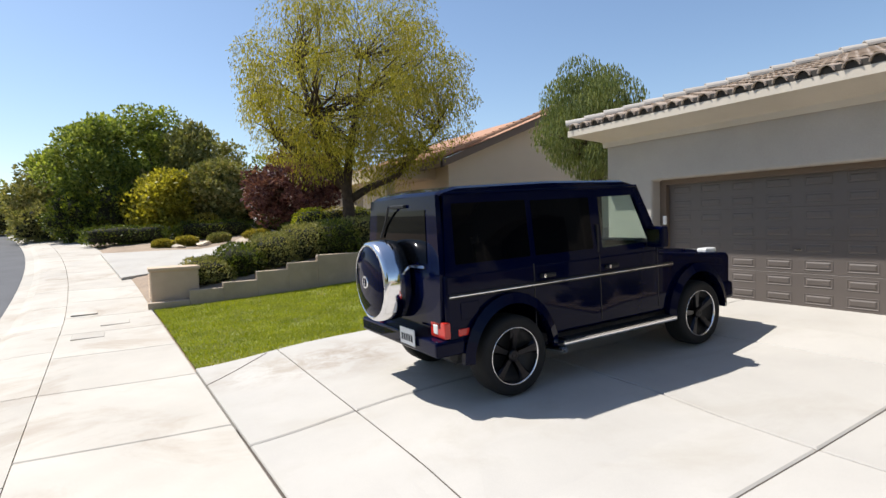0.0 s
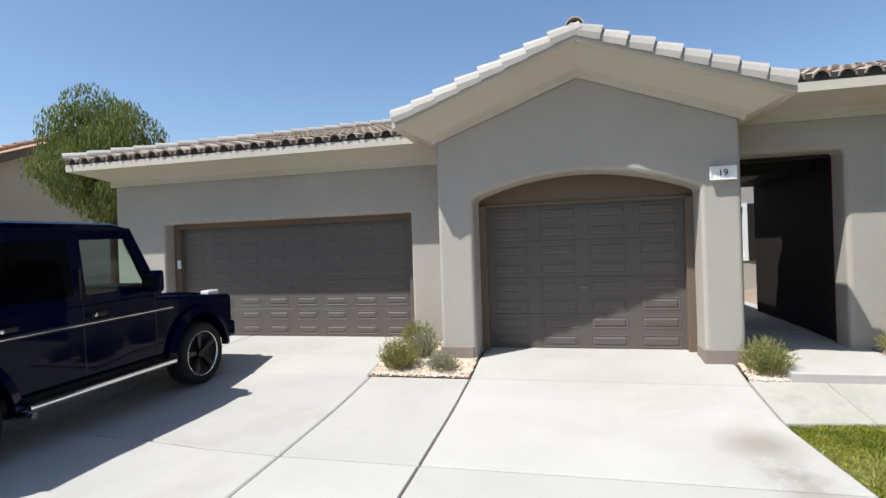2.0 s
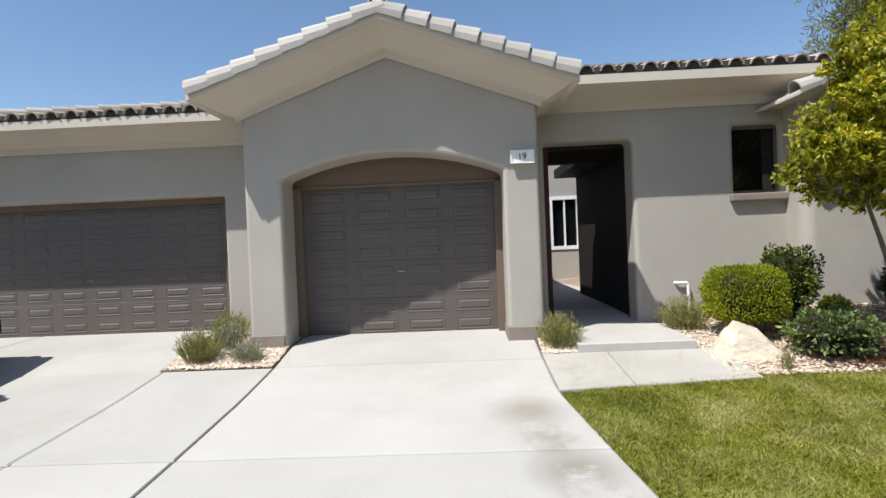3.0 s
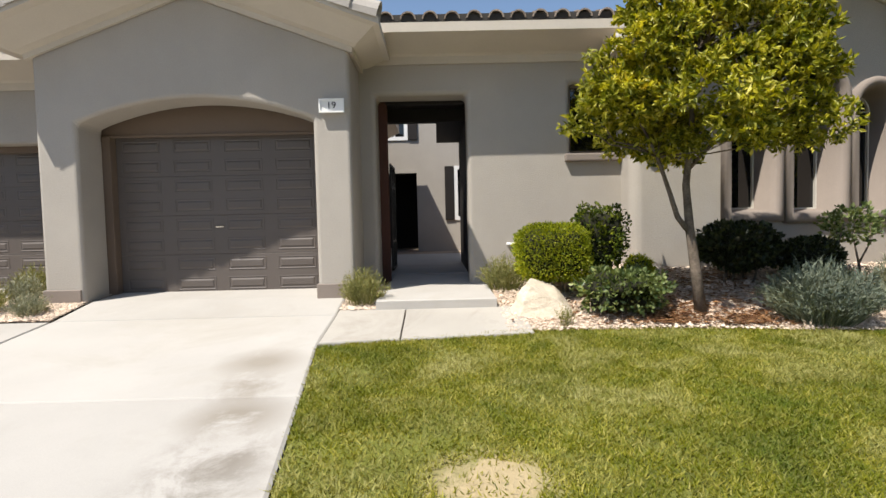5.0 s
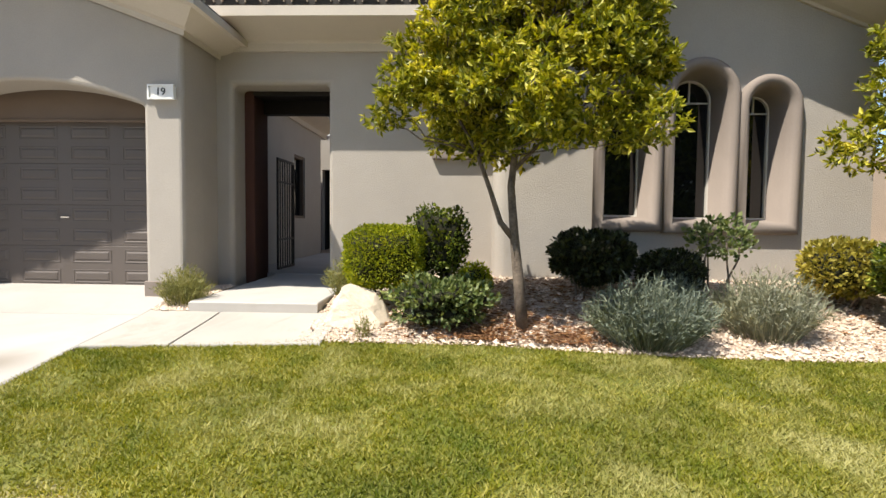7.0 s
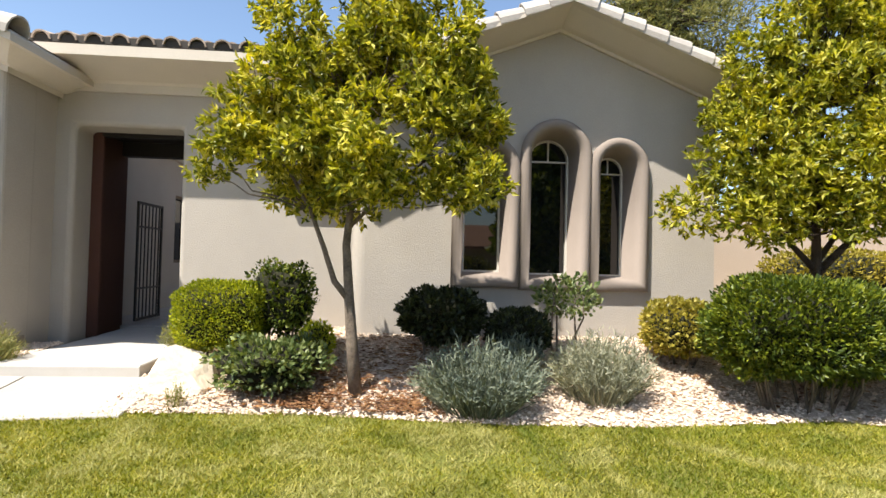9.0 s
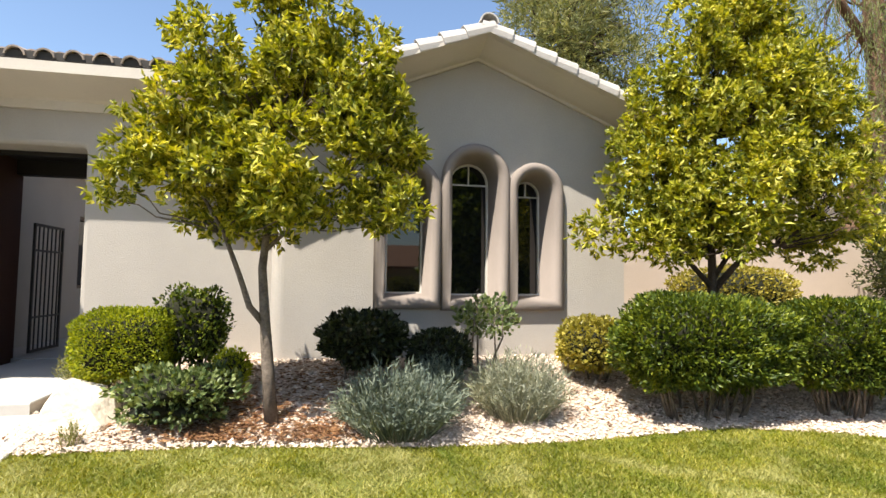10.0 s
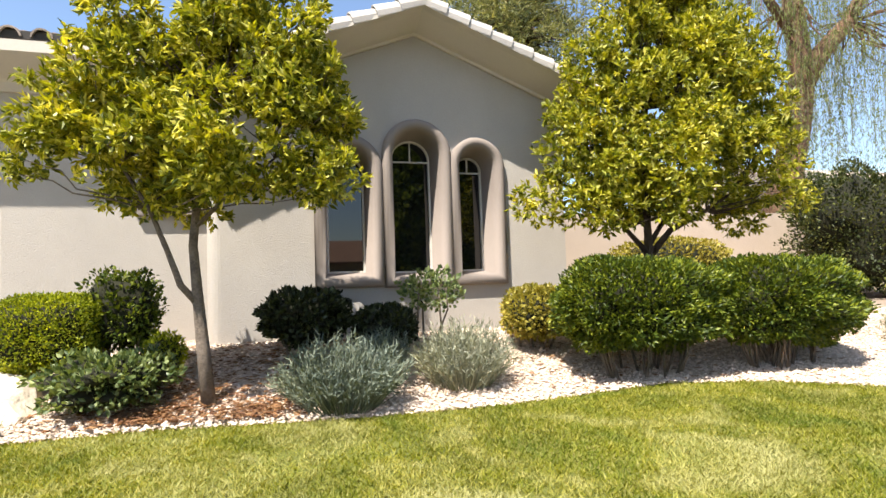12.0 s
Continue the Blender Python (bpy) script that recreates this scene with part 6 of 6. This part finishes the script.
    part("fascia", sweep(bmesh.new(), [[(x, -0.62, z), (x, -0.50, z), (x, -0.50, z - 0.28), (x, -0.62, z - 0.28)] for x, z in ((-0.7, 3.78), (5.5, 6.2), (11.7, 3.78))]), FRAME_BROWN, h, "brown gable fascia")
    part("fascia", boxed((-0.74, -0.62, 3.52), (-0.62, 9.6, 3.80)), FRAME_BROWN, h, "brown eave fascia")
    me = barrel_mesh("tile", 0.13, 0.5, 0.86, TILE_RED, 170)
    for c in range(34):
        for r in range(6):
            at = Vector((-0.78 + 0.44 * r, -0.5 + 0.3 * c, 3.95 - 0.7 * slope + 0.16 + 0.44 * r * slope))
            piece("tile", me, roof, along(at, at + Vector((0.44, 0, 0.44 * slope))))
    cap = barrel_mesh("cap_tile", 0.14, 0.44, 0.86, TILE_RED, 190)
    tile_run(roof, cap, (-0.7, -0.55, 3.95 - 0.7 * slope + 0.2), (5.5, -0.55, 6.32), 0.4, rng, "rake_tile")
    # further houses and gardens up the street
    far = thing("neighbour_house", "distant beige house half hidden by trees", "house", (13, 38, 1.0))
    part("wall", boxed((0, -4, -1), (10, 10, 3.4)), STUCCO_FAR, far)
    part("roof", sweep(bmesh.new(), [[(-0.6, y, 3.3), (5, y, 5.2), (10.6, y, 3.3), (10.6, y, 3.15), (-0.6, y, 3.15)] for y in (-4.6, 10.6)]), TILE_RED, far)
    g = lambda x, y: plot_land(x, y)
    spots = [("mesquite_tree", "round leafy green tree beside the street", (-2.4, 45), (3.4, 2.8, 2.9), 6.2, FARLEAF, 3), ("mesquite_tree", "tall green tree in a distant garden", (1.6, 46), (3.3, 3.0, 3.4), 6.6, FARLEAF, 4),
             ("mesquite_tree", "slender blue-green tree in a distant garden", (4.6, 44), (1.9, 1.9, 3.0), 5.6, PINE, 5), ("plum_tree", "purple-leaved plum tree beside the neighbouring drive", (8.9, 34), (2.9, 2.4, 1.9), 3.4, PLUM, 6),
             ("mesquite_tree", "small olive-green tree in a distant garden", (5.4, 41), (2.2, 2.0, 2.1), 3.4, HERB, 7), ("mesquite_tree", "small yellow-green tree in a distant garden", (2.2, 41), (2.2, 1.8, 1.7), 3.0, MESQUITE, 8),
             ("mesquite_tree", "leafy green tree further up the street", (3.5, 60), (4, 4, 3.4), 5.6, FARLEAF, 9), ("mesquite_tree", "leafy green tree further up the street", (6.4, 48), (3, 3, 2.6), 4.6, HERB, 10),
             ("mesquite_tree", "leafy dark tree behind the plum", (13, 46), (4, 3, 2.6), 5.0, FARLEAF, 11), ("mesquite_tree", "green tree beyond the street bend", (-16, 64), (6, 4, 3.6), 5.2, FARLEAF, 12), ("mesquite_tree", "olive tree beyond the street bend", (-5.2, 52), (3, 3, 2.2), 3.6, HERB, 13)]
    for name, label, (x, y), radii, zc, mat, seed in spots:
        z0 = g(x, min(y, 68))
        yard_tree(name, label, (x, y, z0), [([(x, y, z0 - 0.1), (x, y, z0 + zc * 0.4), (x + 0.1, y, z0 + zc * 0.7), (x, y, z0 + zc)], 0.16, 0.05)],
                  (x, y, z0 + zc - 0.6), radii, 60, 0.85, 10000, (0.3, 0.09), 100 + seed, mat, BARK, 0.16, 0.2, low=-0.9)
    for k, (x, y, rx, ry, rz, mat) in enumerate([(-0.4, 31, 2.4, 0.9, 0.55, HEDGE), (3.7, 31.5, 2.3, 0.9, 0.55, HEDGE), (7.3, 31, 1.7, 0.9, 0.55, HEDGE), (3.4, 33.5, 0.9, 0.8, 0.8, GOLDLEAF), (-0.9, 37, 1.2, 1.0, 1.0, HERB),
                                                 (2.0, 28.6, 0.6, 0.5, 0.25, GOLDLEAF), (3.4, 28.4, 0.6, 0.5, 0.28, HERB), (5.2, 28.6, 0.8, 0.5, 0.25, GOLDLEAF), (6.8, 28.3, 0.8, 0.6, 0.35, HEDGE), (1.0, 28.2, 0.5, 0.4, 0.2, GOLDLEAF), (-2.2, 38, 1.5, 1.2, 0.8, HERB), (9.6, 29.5, 1.2, 0.9, 0.5, BOXWOOD)]):
        x, y = x * 1.22 + 0.3, y + (7.0 if k < 3 else 5.5)
        shrub("hedge_shrub" if k < 3 else "low_shrub", "clipped dark green hedge block up the street" if k < 3 else "low desert shrub in a distant garden", (x, y, g(x, y)), (rx, ry, rz), 2600, (0.13, 0.035), mat, 120 + k, 4.0 if k < 3 else 2.2, lumps=0.2, stems=3)
    for k, (x, y, rx, rz, mat) in enumerate([(-5.2, 46, 1.6, 1.1, HERB), (-3.0, 43, 1.5, 1.5, HEDGE), (-0.6, 42.5, 1.7, 1.9, HEDGE), (1.8, 43.5, 1.8, 2.2, HERB), (4.2, 43, 1.7, 2.1, HEDGE), (6.6, 43, 1.8, 2.3, HERB), (8.8, 42, 1.7, 2.0, HEDGE), (-8.5, 58, 2.2, 1.5, HERB), (-11.5, 66, 2.6, 1.7, HEDGE)]):
        shrub("dark_shrub", "tall loose olive-green shrub in a distant garden", (x, y, g(x, y)), (rx, 1.5, rz), 4200, (0.2, 0.06), mat, 170 + k, 2.2, lumps=0.5, stems=4, group="tall shrubs up the street")
    for k, (x, y, s) in enumerate([(2.7, 28.1, 0.4), (5.9, 28.8, 0.5), (4.4, 28.0, 0.35), (1.6, 27.8, 0.3)]):
        x, y = x * 1.2 + 0.3, y + 5.2
        boulder("tan boulder among low desert shrubs", (x, y, g(x, y) + 0.05), (s * 1.3, s, s * 0.6), 20 + k)


def far_hill():
    """A low scrub-covered ridge on the skyline."""
    xs, n = np.arange(-420, 421, 20.0), 5
    verts = [(x, 300 + 30 * k, 0.6 + (math.sin(math.pi * k / 8) ** 0.8) * (17 + 7 * noise.noise((x * 0.008, 1.7, 0)) + 3 * noise.noise((x * 0.04, k, 3)))) for k in range(n) for x in xs]
    m = len(xs)
    faces = [(j * m + i, j * m + i + 1, (j + 1) * m + i + 1, (j + 1) * m + i) for j in range(n - 1) for i in range(m - 1)]
    tagged(raw("backdrop", verts, faces, SCRUB, smooth=True), "distant hazy scrub-covered ridge", "hill", kind="structure")


def across_street():
    """What the arched windows mirror: a pale house and trees over the road."""
    h = thing("neighbour_house", "pale beige house across the street with a tiled roof", "house", (-30, -10, -0.9))
    part("wall", boxed((-9, -9, 0), (0, 9, 3.3)), STUCCO_FAR, h)
    part("roof", sweep(bmesh.new(), [[(-9.7, y, 3.3), (-4.5, y, 5.4), (0.7, y, 3.3), (0.7, y, 3.15), (-9.7, y, 3.15)] for y in (-9.6, 9.6)]), TILE_RED, h)
    v, f = slab_mesh(lambda u, v: (-24 + 12.4 * u, -30 + 44 * v), 10, 20, lambda x, y: -0.78 + 0.012 * (-12 - x), 0.2)
    tagged(raw("lawn", v, f, TURF), "sunlit dry lawn across the street", "lawn", kind="structure")
    for k, (x, y, r) in enumerate(((-22, -11.5, 1.3), (-22.5, -9.0, 1.1), (-18, -12.3, 0.8))):
        shrub("low_shrub", "olive shrub on the lawn across the street", (x, y, -0.7), (r, r, r * 0.8), 2200, (0.2, 0.06), HERB, 190 + k, 2.2, lumps=0.4, stems=3)
    for k, (x, y, zc, rz) in enumerate(((-21, -29, 6.6, 6.2), (-20, -23.5, 7.0, 6.8), (-20, -18.6, 6.6, 6.6), (-19, -14.9, 5.6, 5.2), (-22, -6, 2.6, 2.0), (-20, 0, 3.4, 3.0), (-21, 9, 3.6, 3.0))):
        yard_tree("mesquite_tree", "leafy green tree across the street", (x, y, -0.9), [([(x, y, -1.0), (x, y, 1.2), (x, y + 0.1, 2.4), (x, y, zc)], 0.16, 0.05)], (x, y, zc - 0.4), (rz * 0.5, rz * 0.5, rz), 90, 1.0, 13000, (0.5, 0.2), 140 + k, FARLEAF, BARK, 0.16, 0.2, group="trees across the street", low=-0.9)


rest_car()
front_garden()
fallen_leaves()
far_hill()
across_street()
next_door()
beyond_right()
lawns()
beds()
